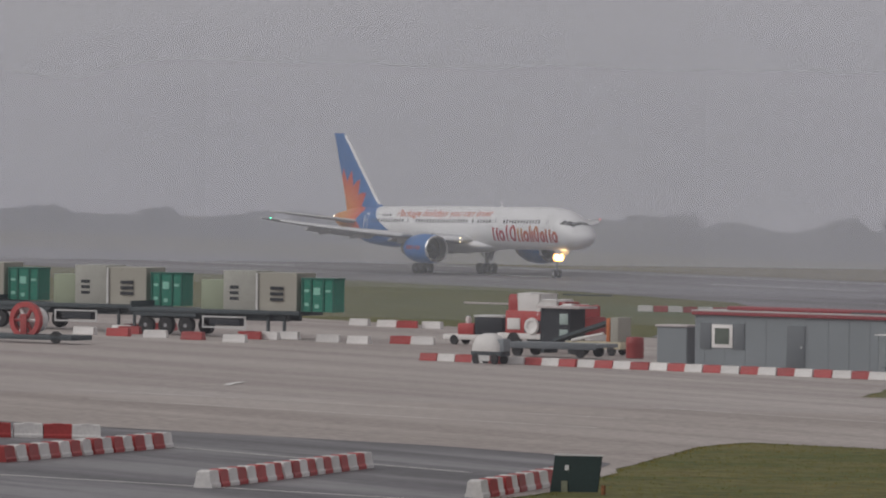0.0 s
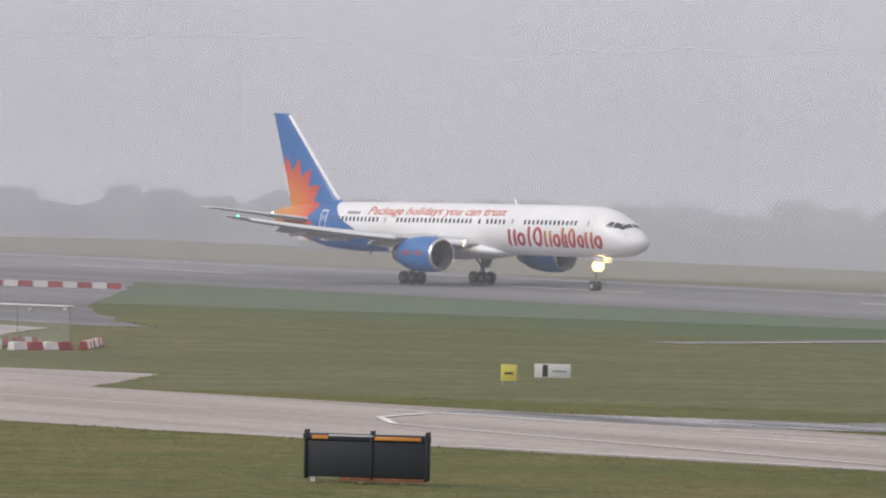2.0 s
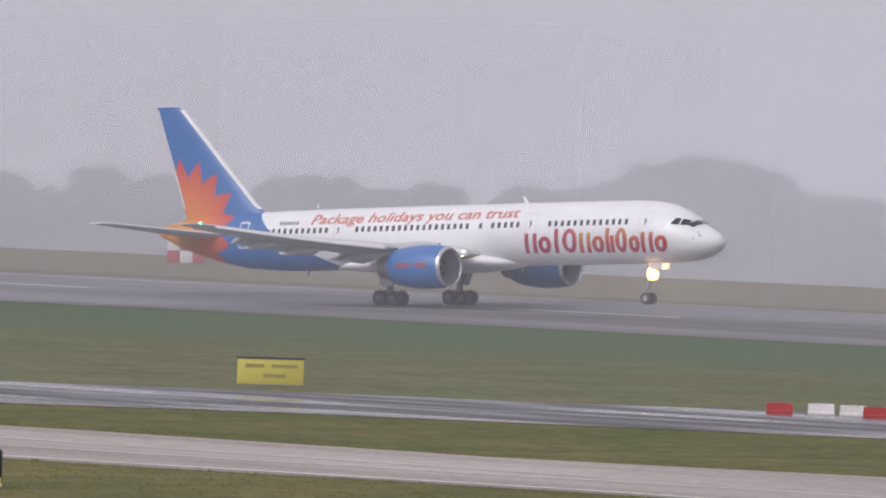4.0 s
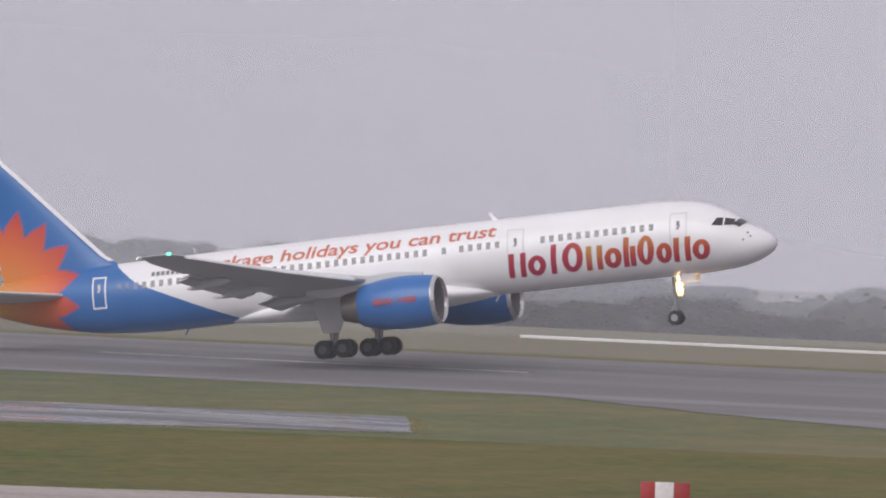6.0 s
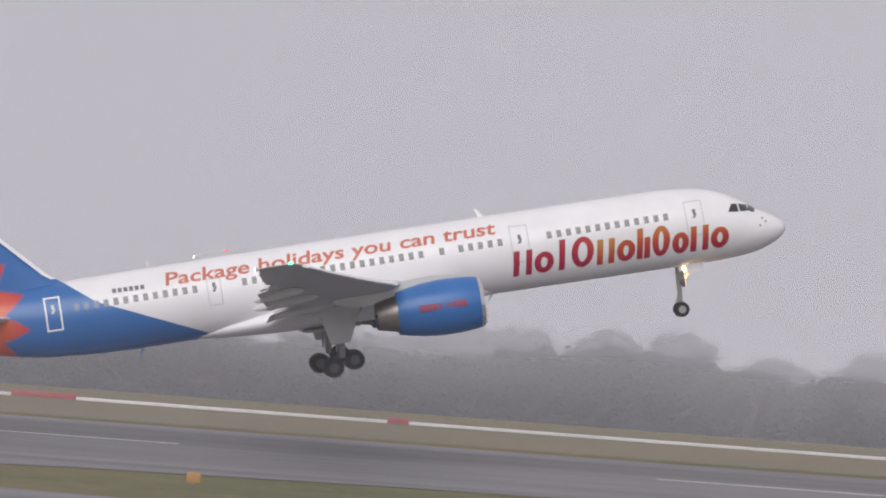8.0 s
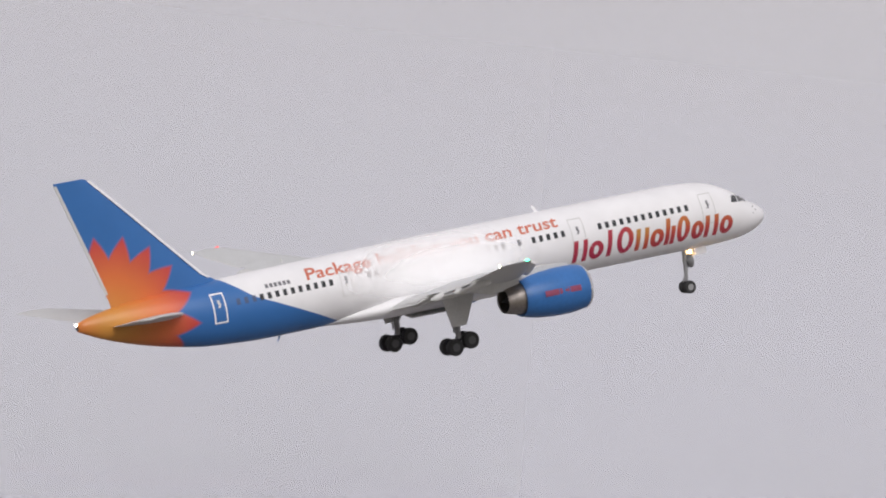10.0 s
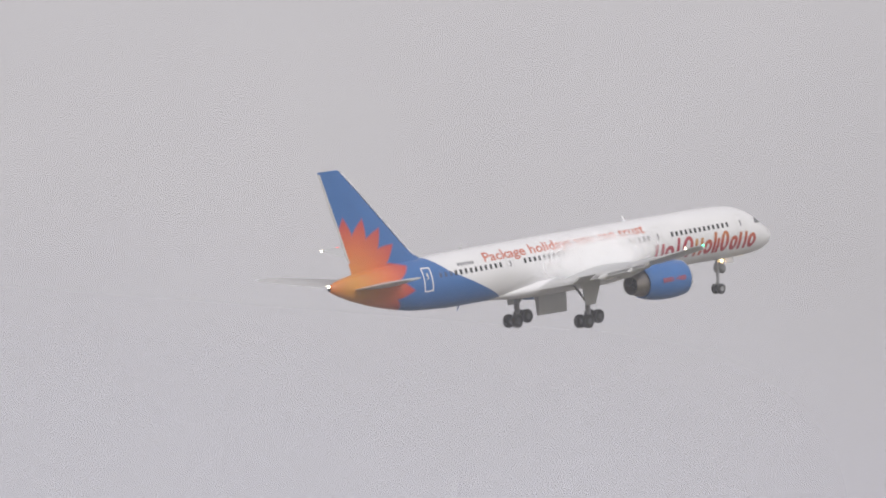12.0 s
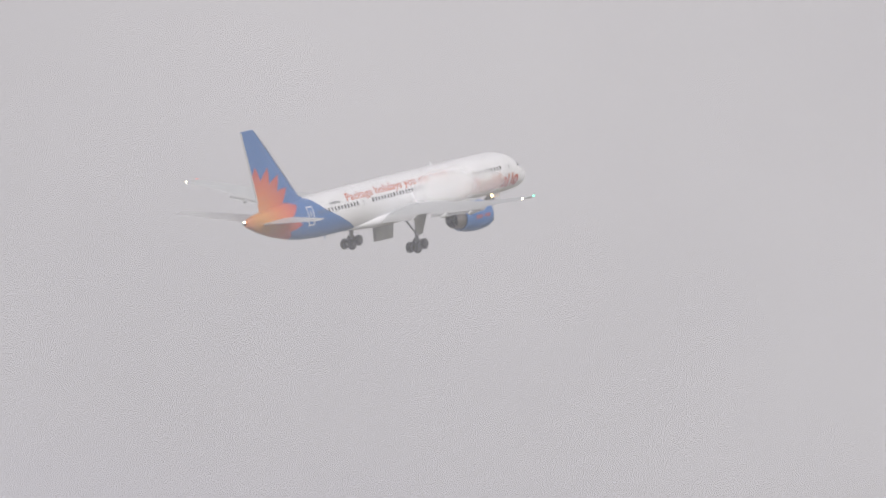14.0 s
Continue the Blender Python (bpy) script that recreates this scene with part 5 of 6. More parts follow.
    for x in (0.0, 3.2):
        for y in (0.05, 1.75):
            part("wheel", lathe(bmesh.new(), [(-0.1, 0.1), (-0.1, 0.33), (0.1, 0.33), (0.1, 0.1)], "y", 16, (x, y, 0.33)), RUBBER, g)
    # belt loader: yellow and orange frame, inclined belt
    b = thing("belt_loader", at(-302.6, 196.6, 28, 0.04) @ Matrix.Diagonal((0.7, 0.7, 0.82, 1)), "yellow and orange belt loader with an inclined belt", "loader")
    part("chassis", boxed(-1.2, 3.4, 0, 1.9, 0.4, 0.85, 0.04), mat("cream_paint", (0.55, 0.5, 0.36), 0.5), b, "cream chassis")
    bm = bmesh.new()
    loops = [[(x, y, z + dz) for y, dz in ((0.3, 0), (1.6, 0), (1.6, 0.22), (0.3, 0.22))] for x, z in ((-2.4, 0.75), (2.6, 2.1))]
    part("belt", rings(bm, loops), CHASSIS, b, "dark inclined belt", None)
    part("upright", boxed(2.2, 2.5, 0.0, 1.9, 0.85, 2.3, 0.03), mat("orange_paint", (0.5, 0.14, 0.04), 0.5), b, "orange upright")
    part("upright", boxed(2.55, 3.2, 0.0, 1.9, 0.85, 2.35, 0.03), CREAM, b, "yellow upright panel")
    part("brace", tube(bmesh.new(), (-0.6, -0.02, 0.9), (2.0, -0.02, 1.35), 0.1), WHITE_PLASTIC, b, "white diagonal brace")
    for x in (-0.5, 2.6):
        for y in (0.1, 1.8):
            part("wheel", lathe(bmesh.new(), [(-0.1, 0.1), (-0.1, 0.34), (0.1, 0.34), (0.1, 0.1)], "y", 16, (x, y, 0.34)), RUBBER, b)
    d = thing("red_drum", at(-297.2, 196.4, 0, 0.04), "red steel drum beside the loader", "drum")
    part("shell", lathe(bmesh.new(), [(0, 0.4), (0.05, 0.45), (0.3, 0.44), (0.35, 0.46), (0.65, 0.44), (0.7, 0.46), (1.0, 0.44), (1.05, 0.4)], "z", 20), RED_PLASTIC, d)
    part("lid", lathe(bmesh.new(), [(1.055, 0.38), (1.075, 0.36)], "z", 20), ROOF_RED, d)
    # red hose reel trailer by the parked trailers
    h = thing("hose_trailer", at(-314.0, 168.6, 26, 0.04), "red hose reel on a low dark trailer", "trailer")
    part("deck", boxed(-1.2, 5.4, 0, 1.8, 0.15, 0.4, 0.03), CHASSIS, h)
    bm = bmesh.new()
    n = 28
    loops = []
    for r_, y in ((0.66, 0.2), (0.92, 0.2), (0.92, 0.5), (0.66, 0.5), (0.66, 0.2)):
        loops.append([(2.4 + r_ * math.cos(2 * math.pi * i / n), y, 1.1 + r_ * math.sin(2 * math.pi * i / n)) for i in range(n)])
    part("reel_rim", rings(bm, loops, caps=(False, False)), RED_PLASTIC, h, "red reel rim")
    for i in range(6):
        a = math.pi * i / 3
        part("spoke", tube(bmesh.new(), (2.4, 0.35, 1.1), (2.4 + 0.7 * math.cos(a), 0.35, 1.1 + 0.7 * math.sin(a)), 0.09, n=6), RED_PLASTIC if i % 2 else WHITE_PLASTIC, h)
    part("drum", lathe(bmesh.new(), [(0.55, 0.1), (0.55, 0.62), (1.4, 0.62), (1.4, 0.1)], "y", 20, (2.4, 0, 1.1)), WHITE_PLASTIC, h, "white hose drum")
    for x in (0.2, 4.4):
        part("wheel", lathe(bmesh.new(), [(-0.1, 0.1), (-0.1, 0.3), (0.1, 0.3), (0.1, 0.1)], "y", 14, (x, 0.1, 0.3)), RUBBER, h)
    part("reel_stand", boxed(2.2, 2.6, 0.1, 0.2, 0.4, 1.4, 0.02), RED_PLASTIC, h)


def panel_sign(name, x, y, w, h, lift, material, label, category, turn, legs=2, thick=0.12, leg_mat=None):
    s = thing(name, at(x, y, turn), label, category)
    part("board", boxed(-w / 2, w / 2, 0, thick, lift, lift + h, 0.02), material, s)
    for k in range(legs):
        u = -w * 0.38 + k * (w * 0.76 / max(1, legs - 1))
        part("leg", boxed(u - 0.04, u + 0.04, 0.02, 0.1, 0, lift + 0.05), leg_mat or STRUT, s)
    return s


def make_signs():
    s = panel_sign("yellow_sign", -177.85, 215.5, 2.6, 0.98, 0.08, YELLOW, "yellow airfield sign board with two faded text lines", "sign", 36, 3)
    part("top_edge", boxed(-1.34, 1.34, -0.03, 0.14, 1.065, 1.13, 0.01), BLACK_SHEET, s)
    part("bottom_edge", boxed(-1.32, 1.32, -0.02, 0.13, 0.04, 0.075), CREAM, s)
    for u, w, z in ((-0.62, 0.75, 0.72), (0.55, 1.0, 0.72), (0.15, 0.85, 0.34)):
        part("text_bar", boxed(u - w / 2, u + w / 2, -0.012, -0.002, z, z + 0.14), mat("faded_text", (0.34, 0.30, 0.07), 0.6), s)
    s = panel_sign("small_yellow_sign", -223.8, 189.0, 0.66, 0.68, 0.14, YELLOW, "small square yellow taxiway sign", "sign", 40)
    part("arrow_bar", boxed(-0.18, 0.2, -0.012, -0.002, 0.42, 0.5), BLACK_SHEET, s)
    s = panel_sign("white_sign", -229.0, 195.8, 1.55, 0.58, 0.12, LIGHT_GREY, "low white sign board with a dark end panel", "sign", 40)
    part("dark_panel", boxed(-0.42, -0.2, -0.012, -0.002, 0.16, 0.66), BLACK_SHEET, s)
    part("text_bar", boxed(0.0, 0.6, -0.012, -0.002, 0.36, 0.44), CABIN_GREY, s)
    # dark leaning board in the near grass
    s = thing("dark_board", at(-159.6, 103.6, 33), "dark green board leaning on posts at the grass edge", "board")
    bm = bmesh.new()
    loops = [[(x, y0, z) for x, z in ((-0.72 + e, 0.03), (0.66 + e, 0.06), (0.78 + e, 1.02), (-0.58 + e, 1.0))] for y0, e in ((0, 0), (0.06, 0))]
    part("board", rings(bm, loops), DARK_SHEET, s, "", None)
    part("sticker", boxed(-0.28, -0.16, -0.02, -0.003, 0.62, 0.76), LIGHT_GREY, s, "pale sticker")
    part("notch", boxed(-0.38, -0.2, -0.02, -0.003, 0.04, 0.34), mat("grass_stained_grey", (0.2, 0.21, 0.15), 0.8), s)
    part("post", boxed(0.78, 0.86, -0.02, 0.1, 0, 0.25), RUST, s)
    part("edge_strip", boxed(-0.6, 0.8, -0.01, 0.08, 1.02, 1.05), LIGHT_GREY, s)
    # long black sign cabinet with orange fittings
    s = thing("long_sign_cabinet", at(-147.2, 119.4, 39), "long black sign cabinet with orange fittings on top", "sign")
    part("body", boxed(-1.68, 1.68, 0, 0.35, 0.16, 1.12, 0.03), BLACK_SHEET, s)
    part("head", boxed(-1.7, 1.7, -0.02, 0.37, 1.125, 1.3, 0.02), BLACK_SHEET, s)
    for x0, x1 in ((-1.45, -1.02), (0.25, 1.5)):
        part("orange_fitting", boxed(x0, x1, -0.05, -0.022, 1.16, 1.26, 0.01), mat("orange_steel", (0.6, 0.25, 0.05), 0.5), s, "orange fitting")
    part("pale_strip", boxed(-1.0, 0.2, -0.04, -0.022, 1.24, 1.29), LIGHT_GREY, s)
    for x in (-1.66, 0.13, 1.62):
        part("corner_post", boxed(x, x + 0.06, -0.04, 0.39, 0.1, 1.4, 0.01), BLACK_SHEET, s)
    part("rust_strip", boxed(-0.7, 1.6, -0.02, 0.3, 0.06, 0.155), RUST, s, "rusty lower edge")
    for x in (-1.5, -0.2, 0.95):
        part("leg", boxed(x, x + 0.12, 0.05, 0.2, 0, 0.16), LIGHT_GREY, s)
    # second black cabinet
    s = thing("black_sign_cabinet", at(-119.8, 133.0, 42), "black sign cabinet with a yellow lower corner", "sign")
    part("body", boxed(-1.1, 1.1, 0, 0.35, 0.1, 0.95, 0.03), BLACK_SHEET, s)
    part("yellow_panel", boxed(0.52, 1.08, -0.015, -0.002, 0.08, 0.26), YELLOW, s, "yellow corner panel")
    part("pale_sill", boxed(-0.3, 1.1, -0.03, 0.3, 0.03, 0.095), LIGHT_GREY, s)
    part("torn_top", boxed(-1.0, -0.35, -0.01, 0.3, 0.955, 1.02, 0.02), LIGHT_GREY, s)
    part("cable_box", boxed(-0.85, -0.6, -0.12, 0.0, 0.0, 0.3, 0.02), CABIN_GREY, s)
    # small black and yellow lamp box with a grey post
    s = thing("runway_light_box", at(-3.0, 230.5, 2), "black lamp box on a yellow base in the grass", "light box")
    part("base", boxed(-0.66, 0.66, 0, 0.5, 0.0, 0.24, 0.04), YELLOW, s, "yellow base")
    part("body", boxed(-0.6, 0.6, 0.02, 0.48, 0.25, 0.8, 0.05), BLACK_SHEET, s)
    part("top_edge", boxed(-0.68, 0.66, -0.02, 0.5, 0.805, 0.88, 0.02), CREAM, s)
    p = thing("grey_marker_post", at(-0.8, 230.6, 2), "short grey marker board in the grass", "marker")
    part("board", boxed(-0.28, 0.28, 0, 0.08, 0.1, 0.75, 0.02), CABIN_GREY, p)
    part("foot", boxed(-0.2, 0.2, -0.05, 0.15, 0, 0.1), CHASSIS, p)
    s = thing("folding_barrier", at(-60.4, 198.3, 17), "red and white folding barrier at the taxiway edge", "barrier")
    for x0, x1, m in ((-0.72, -0.3, RED_PLASTIC), (-0.295, 0.25, WHITE_PLASTIC), (0.255, 0.72, RED_PLASTIC)):
        part("panel", boxed(x0, x1, 0, 0.08, 0.15, 0.85, 0.02), m, s)
    for x in (-0.66, 0.58):
        part("foot", boxed(x, x + 0.08, -0.3, 0.35, 0, 0.15), CHASSIS, s)
    s = thing("edge_marker", at(25.4, 304.9, 0), "small faded orange edge marker in the grass", "marker")
    part("plate", boxed(-0.3, 0.3, 0, 0.06, 0.08, 0.55, 0.02), mat("faded_orange_plate", (0.45, 0.24, 0.07), 0.6), s)
    part("stem", boxed(-0.04, 0.04, 0.01, 0.05, 0, 0.08), STRUT, s)
    s = thing("marker_pole", at(83.8, 384.8, 0, 0.04), "thin white pole with a reddish collar beside the runway", "pole")
    part("shaft", tube(bmesh.new(), (0, 0, 0), (0, 0, 2.05), 0.07, 0.09), WHITE_PLASTIC, s)
    part("collar", tube(bmesh.new(), (0, 0, 1.35), (0, 0, 1.62), 0.11), RED_PLASTIC, s, "red collar")
    part("foot", boxed(-0.15, 0.15, -0.15, 0.15, 0, 0.06), STRUT, s)
    # far installations beyond the runway
    for x, y, w, h, lab in ((-569, 408, 2.2, 0.6, "low white equipment box beyond the runway"), (-427.2, 432, 1.5, 0.75, "small white equipment box beyond the runway")):
        s = thing("equipment_box", at(x, y, 40), lab, "box")
        part("body", boxed(-w / 2, w / 2, 0, 1.0, 0.06, h, 0.03), WHITE_PLASTIC, s)
        part("base", boxed(-w / 2 + 0.1, w / 2 - 0.1, 0.1, 0.9, 0, 0.06), STRUT, s)
    s = thing("equipment_cabin", at(-549.7, 440, 40), "long low white equipment cabin on a dark frame beyond the runway", "cabin")
    part("body", boxed(-2.6, 2.6, 0, 1.6, 0.95, 1.65, 0.05), WHITE_PLASTIC, s)
    part("frame", boxed(-2.4, 2.4, 0.1, 1.5, 0.0, 0.94, 0.02), STRUT, s, "dark support frame")
    s = thing("checkered_hut", at(-362.6, 428.6, 38), "small red and white checkered hut beyond the runway", "hut")
    for i in range(3):
        for j in range(2):
            part("wall_panel", boxed(-1.5 + i, -0.505 + i, 0, 2.0, 0.1 + j * 0.95, 1.045 + j * 0.95, 0.01), RED_PLASTIC if (i + j) % 2 == 0 else WHITE_PLASTIC, s)
    part("roof", boxed(-1.6, 1.6, -0.1, 2.1, 2.0, 2.15, 0.03), ROOF_PALE, s)
    part("plinth", boxed(-1.5, 1.5, 0.05, 1.95, 0, 0.1), STRUT, s)
    s = thing("marker_board", at(-336.1, 430.0, 38), "small faded red marker board on a post beyond the runway", "marker")
    part("board", boxed(-0.45, 0.45, 0, 0.06, 0.75, 1.15, 0.02), mat("faded_red_board", (0.32, 0.09, 0.08), 0.6), s)
    part("post", boxed(-0.05, 0.05, 0.01, 0.05, 0, 0.76), STRUT, s)


def make_perimeter():
    """Low white wall along the far side of the strip, with red and orange lengths."""
    y = 427.2
    w = thing("perimeter_wall", at(0, y), "low white perimeter barrier with red and orange lengths", "barrier wall", kind="structure")
    lengths = [(-85.3, -81.2, RED_PLASTIC), (-25.2, -20.9, RED_PLASTIC), (2.5, 4.3, mat("dull_red_plastic", (0.3, 0.13, 0.13), 0.6)), (24.3, 28.2, RED_PLASTIC), (47.0, 48.3, RED_PLASTIC), (88.6, 92.5, RED_PLASTIC),
               (107.5, 111.2, mat("orange_plastic", (0.62, 0.2, 0.04), 0.5)), (111.3, 114.4, YELLOW)]
    x = -140.0
    for a, b, m in lengths + [(260, 261, RED_PLASTIC)]:
        while x < a - 0.05:
            e = min(x + 12.0, a)
            if e - x > 0.2:
                part("wall_length", boxed(x, e - 0.03, -0.1, 0.1, 0, 0.19, 0.02), WHITE_PLASTIC, w)
            x = e
        part("coloured_length", boxed(a, b - 0.03, -0.14, 0.14, 0, 0.36, 0.03), m, w, "coloured barrier length")
        x = b
    # approach light pair in the far grass
    s = thing("ground_light", at(-8.5, 421), "pair of small lit ground lights in the grass", "light")
    for u in (-0.3, 0.3):
        part("lens", lathe(bmesh.new(), [(0.05, 0.14), (0.2, 0.12), (0.24, 0.02)], "z", 10, (u, 0, 0)), glow("warm_ground_light", (1.0, 0.55, 0.25), 1.6), s)
    part("base", boxed(-0.5, 0.5, -0.15, 0.15, 0, 0.05), STRUT, s)


make_cabin()
make_shelter()
make_trailers()
make_equipment()
make_signs()
make_perimeter()


# painted lines on the apron
def apron_lines():
    bm = bmesh.new()
    for a, b, w in (((-252, 147.4), (-249.6, 145.4), 0.3), ((-249.6, 145.4), (-247.5, 144.0), 0.3), ((-166.4, 92.3), (-155.9, 96.4), 0.25), ((-230, 68), (-166.4, 92.3), 0.25),
                    ((-187, 107.2), (-171, 107.5), 0.22), ((-250, 108), (-187, 107.2), 0.22), ((-193.2, 159.6), (-189.6, 154.4), 0.3), ((-189.6, 154.4), (-184.2, 150.6), 0.3), ((-184.2, 150.6), (-150, 146.6), 0.25),
                    ((-230, 128), (-205, 134), 0.2), ((-225, 150), (-196, 152), 0.22), ((-176, 158), (-120, 160), 0.22), ((-150, 152.5), (-70, 166), 0.2), ((-196, 160.2), (-187, 160.6), 0.3), ((-187, 160.6), (-174, 164.0), 0.3), ((-174, 164.0), (-150, 166.6), 0.3), ((-168.4, 140.3), (-153.4, 144.9), 0.4), ((-153.4, 144.9), (-131, 149.0), 0.4), ((-131, 149.0), (-115, 152.0), 0.4), ((-115, 152.0), (-60, 155.2), 0.4), ((-240, 133), (-214, 141), 0.2)):
        stripe(bm, a, b, w, 0.045)
    tagged(part("apron_marking", bm, MARKING, smooth=None), "faded white guide lines on the apron", "road marking", kind="structure")


apron_lines()


# ---- rough grass ----
def on_paving(xs, ys):
    inside = np.zeros(len(xs), bool)
    for outline in PAVED:
        odd = np.zeros(len(xs), bool)
        for (xa, ya), (xb, yb) in zip(outline, outline[1:] + outline[:1]):
            if ya != yb:
                odd ^= ((ya > ys) != (yb > ys)) & (xs < (xb - xa) * (ys - ya) / (yb - ya) + xa)
        inside |= odd
    return inside


def turf_mat():
    m = bpy.data.materials.new("grass_blade")
    m.use_nodes = True
    n, l = m.node_tree.nodes, m.node_tree.links
    bs = n["Principled BSDF"]
    bs.inputs["Roughness"].default_value, bs.inputs["Specular IOR Level"].default_value = 0.8, 0.2
    geo, tc, patch_noise, ramp = n.new("ShaderNodeNewGeometry"), n.new("ShaderNodeTexCoord"), n.new("ShaderNodeTexNoise"), n.new("ShaderNodeValToRGB")
    patch_noise.inputs["Scale"].default_value, patch_noise.inputs["Detail"].default_value = 0.12, 4
    l.new(tc.outputs["Object"], patch_noise.inputs["Vector"])
    mixv = n.new("ShaderNodeMath")
    mixv.operation = "MULTIPLY_ADD"
    mixv.inputs[1].default_value = 0.35
    l.new(geo.outputs["Random Per Island"], mixv.inputs[0])
    l.new(patch_noise.outputs["Fac"], mixv.inputs[2])
    e = ramp.color_ramp.elements
    e[0].position, e[0].color = 0.45, (0.125, 0.14, 0.04, 1)
    e[1].position, e[1].color = 0.95, (0.30, 0.21, 0.085, 1)
    e.new(0.68).color = (0.17, 0.165, 0.045, 1)
    l.new(mixv.outputs[0], ramp.inputs[0])
    l.new(ramp.outputs[0], bs.inputs["Base Color"])
    return m


def tufts(label, x0, x1, y0, y1, count, size, material, seed, fringe=False):
    """Short clumps of three blades on the unpaved ground of one stretch, or along its paved edges."""
    rng = np.random.default_rng(seed)
    if fringe:
        px, py = [], []
        for outline in PAVED:
            for (xa, ya), (xb, yb) in zip(outline, outline[1:] + outline[:1]):
                k = int(min(900.0, math.hypot(xb - xa, yb - ya)) * count)
                u = rng.random(k)
                px.append(xa + (xb - xa) * u + rng.normal(0, 0.3, k))
                py.append(ya + (yb - ya) * u + rng.normal(0, 0.3, k))
        px, py = np.concatenate(px), np.concatenate(py)
        keep = (px > x0) & (px < x1) & (py > y0) & (py < y1)
        px, py = px[keep], py[keep]
    else:
        px, py = rng.uniform(x0, x1, count), rng.uniform(y0, y1, count)
    keep = ~on_paving(px, py)
    px, py = px[keep], py[keep]
    k = len(px)
    pz = np.where(py < 345, 0.0172 * (345 - py), 0.0)
    verts = np.zeros((k, 9, 3))
    tall = size * rng.uniform(0.4, 1.3, k)
    for b in range(3):
        ox, oy = rng.normal(0, size * 0.55, k), rng.normal(0, size * 0.55, k)
        a = rng.uniform(-0.7, 0.7, k)
        w = size * rng.uniform(0.2, 0.45, k)
        dx, dy = np.cos(a) * w, np.sin(a) * w
        lean_x, lean_y = rng.normal(0, 0.4, k) * tall, rng.normal(0, 0.4, k) * tall
        for j, (sx, up) in enumerate(((-1, 0), (1, 0), (0, 1))):
            verts[:, b * 3 + j, 0] = px + ox + sx * dx + up * lean_x
            verts[:, b * 3 + j, 1] = py + oy + sx * dy + up * lean_y
            verts[:, b * 3 + j, 2] = pz - 0.02 + up * tall
    me = bpy.data.meshes.new("grass_tufts")
    me.from_pydata(verts.reshape(-1, 3), [], np.arange(k * 9).reshape(-1, 3).tolist())
    me.materials.append(material)
    tagged(new("grass_tufts", me), label, "grass", kind="stuff")


BLADE = turf_mat()
tufts("rough green and straw-brown grass beside the apron", -215, -55, 84, 172, 150000, 0.055, BLADE, 5)
tufts("longer grass along the paved edges", -320, 60, 84, 300, 14, 0.075, BLADE, 6, True)


# ---- trees behind the strip ----
def tree_mesh(seed, height, spread):
    rng = random.Random(seed)
    trunk = bmesh.new()
    tube(trunk, (0, 0, -0.3), (0.1, 0, height * 0.45), 0.3, 0.16, 8)
    tips = []
    for k in range(11):
        a, z0 = rng.uniform(0, 6.28), height * rng.uniform(0.12, 0.45)
        r, z1 = spread * rng.uniform(0.45, 0.95), height * rng.uniform(0.45, 0.9)
        mid = (0.4 * r * math.cos(a), 0.4 * r * math.sin(a), z0 + (z1 - z0) * 0.55)
        tip = (r * math.cos(a), r * math.sin(a), z1)
        tube(trunk, (0.05, 0, z0), mid, 0.12, 0.07, 5)
        tube(trunk, mid, tip, 0.07, 0.02, 5)
        tips += [Vector(mid), Vector(tip)]
    lobes = [(Vector((0, 0, height * 0.6)), spread * 0.5)]
    for k in range(30):
        a, u = rng.uniform(0, 6.28), rng.uniform(0.15, 0.9)
        r = spread * rng.uniform(0.2, 0.75) * (1 if u < 0.55 else 1.5 - u)
        lobes.append((Vector((r * math.cos(a), r * math.sin(a), height * u)), spread * rng.uniform(0.14, 0.32)))
    verts, faces = [], []
    heart = bmesh.new()
    for centre, size in lobes:
        got = bmesh.ops.create_icosphere(heart, subdivisions=3, radius=size * 0.5)
        for v in got["verts"]:
            v.co = centre + v.co * (0.92 + 0.45 * noise.noise(v.co * 0.9 + centre) + 0.25 * noise.noise(v.co * 2.6 + centre))
            v.co.z = max(0.3, v.co.z)
    heart.verts.ensure_lookup_table()
    for f in heart.faces:
        i = len(verts)
        verts += [v.co.copy() for v in f.verts]
        faces.append((i, i + 1, i + 2))
    heart.free()
    for k in range(30000):
        centre, size = lobes[rng.randrange(len(lobes))]
        far = 0.3 + min(1.7, abs(rng.gauss(0, 0.55)))
        way = Vector((rng.gauss(0, 1), rng.gauss(0, 1), rng.gauss(0, 1))).normalized()
        c = centre + way * far * size
        if c.z > height * 1.15 or c.z < 0.2:
            continue
        s = rng.uniform(0.1, 0.2) if far < 0.8 else rng.uniform(0.03, 0.09)
        q = Vector((rng.gauss(0, 1), rng.gauss(0, 1), rng.gauss(0, 1))).to_track_quat("Z", "Y")
        i = len(verts)
        for dx, dy in ((-s, -0.6 * s), (s, -0.5 * s), (0.8 * s, 0.7 * s), (-0.7 * s, 0.6 * s)):
            verts.append(c + q @ Vector((dx, dy, 0)))
        faces.append((i, i + 1, i + 2, i + 3))
    crown = bpy.data.meshes.new("crown")
    crown.from_pydata(verts, [], faces)
    crown.materials.append(LEAF)
    return trunk, crown


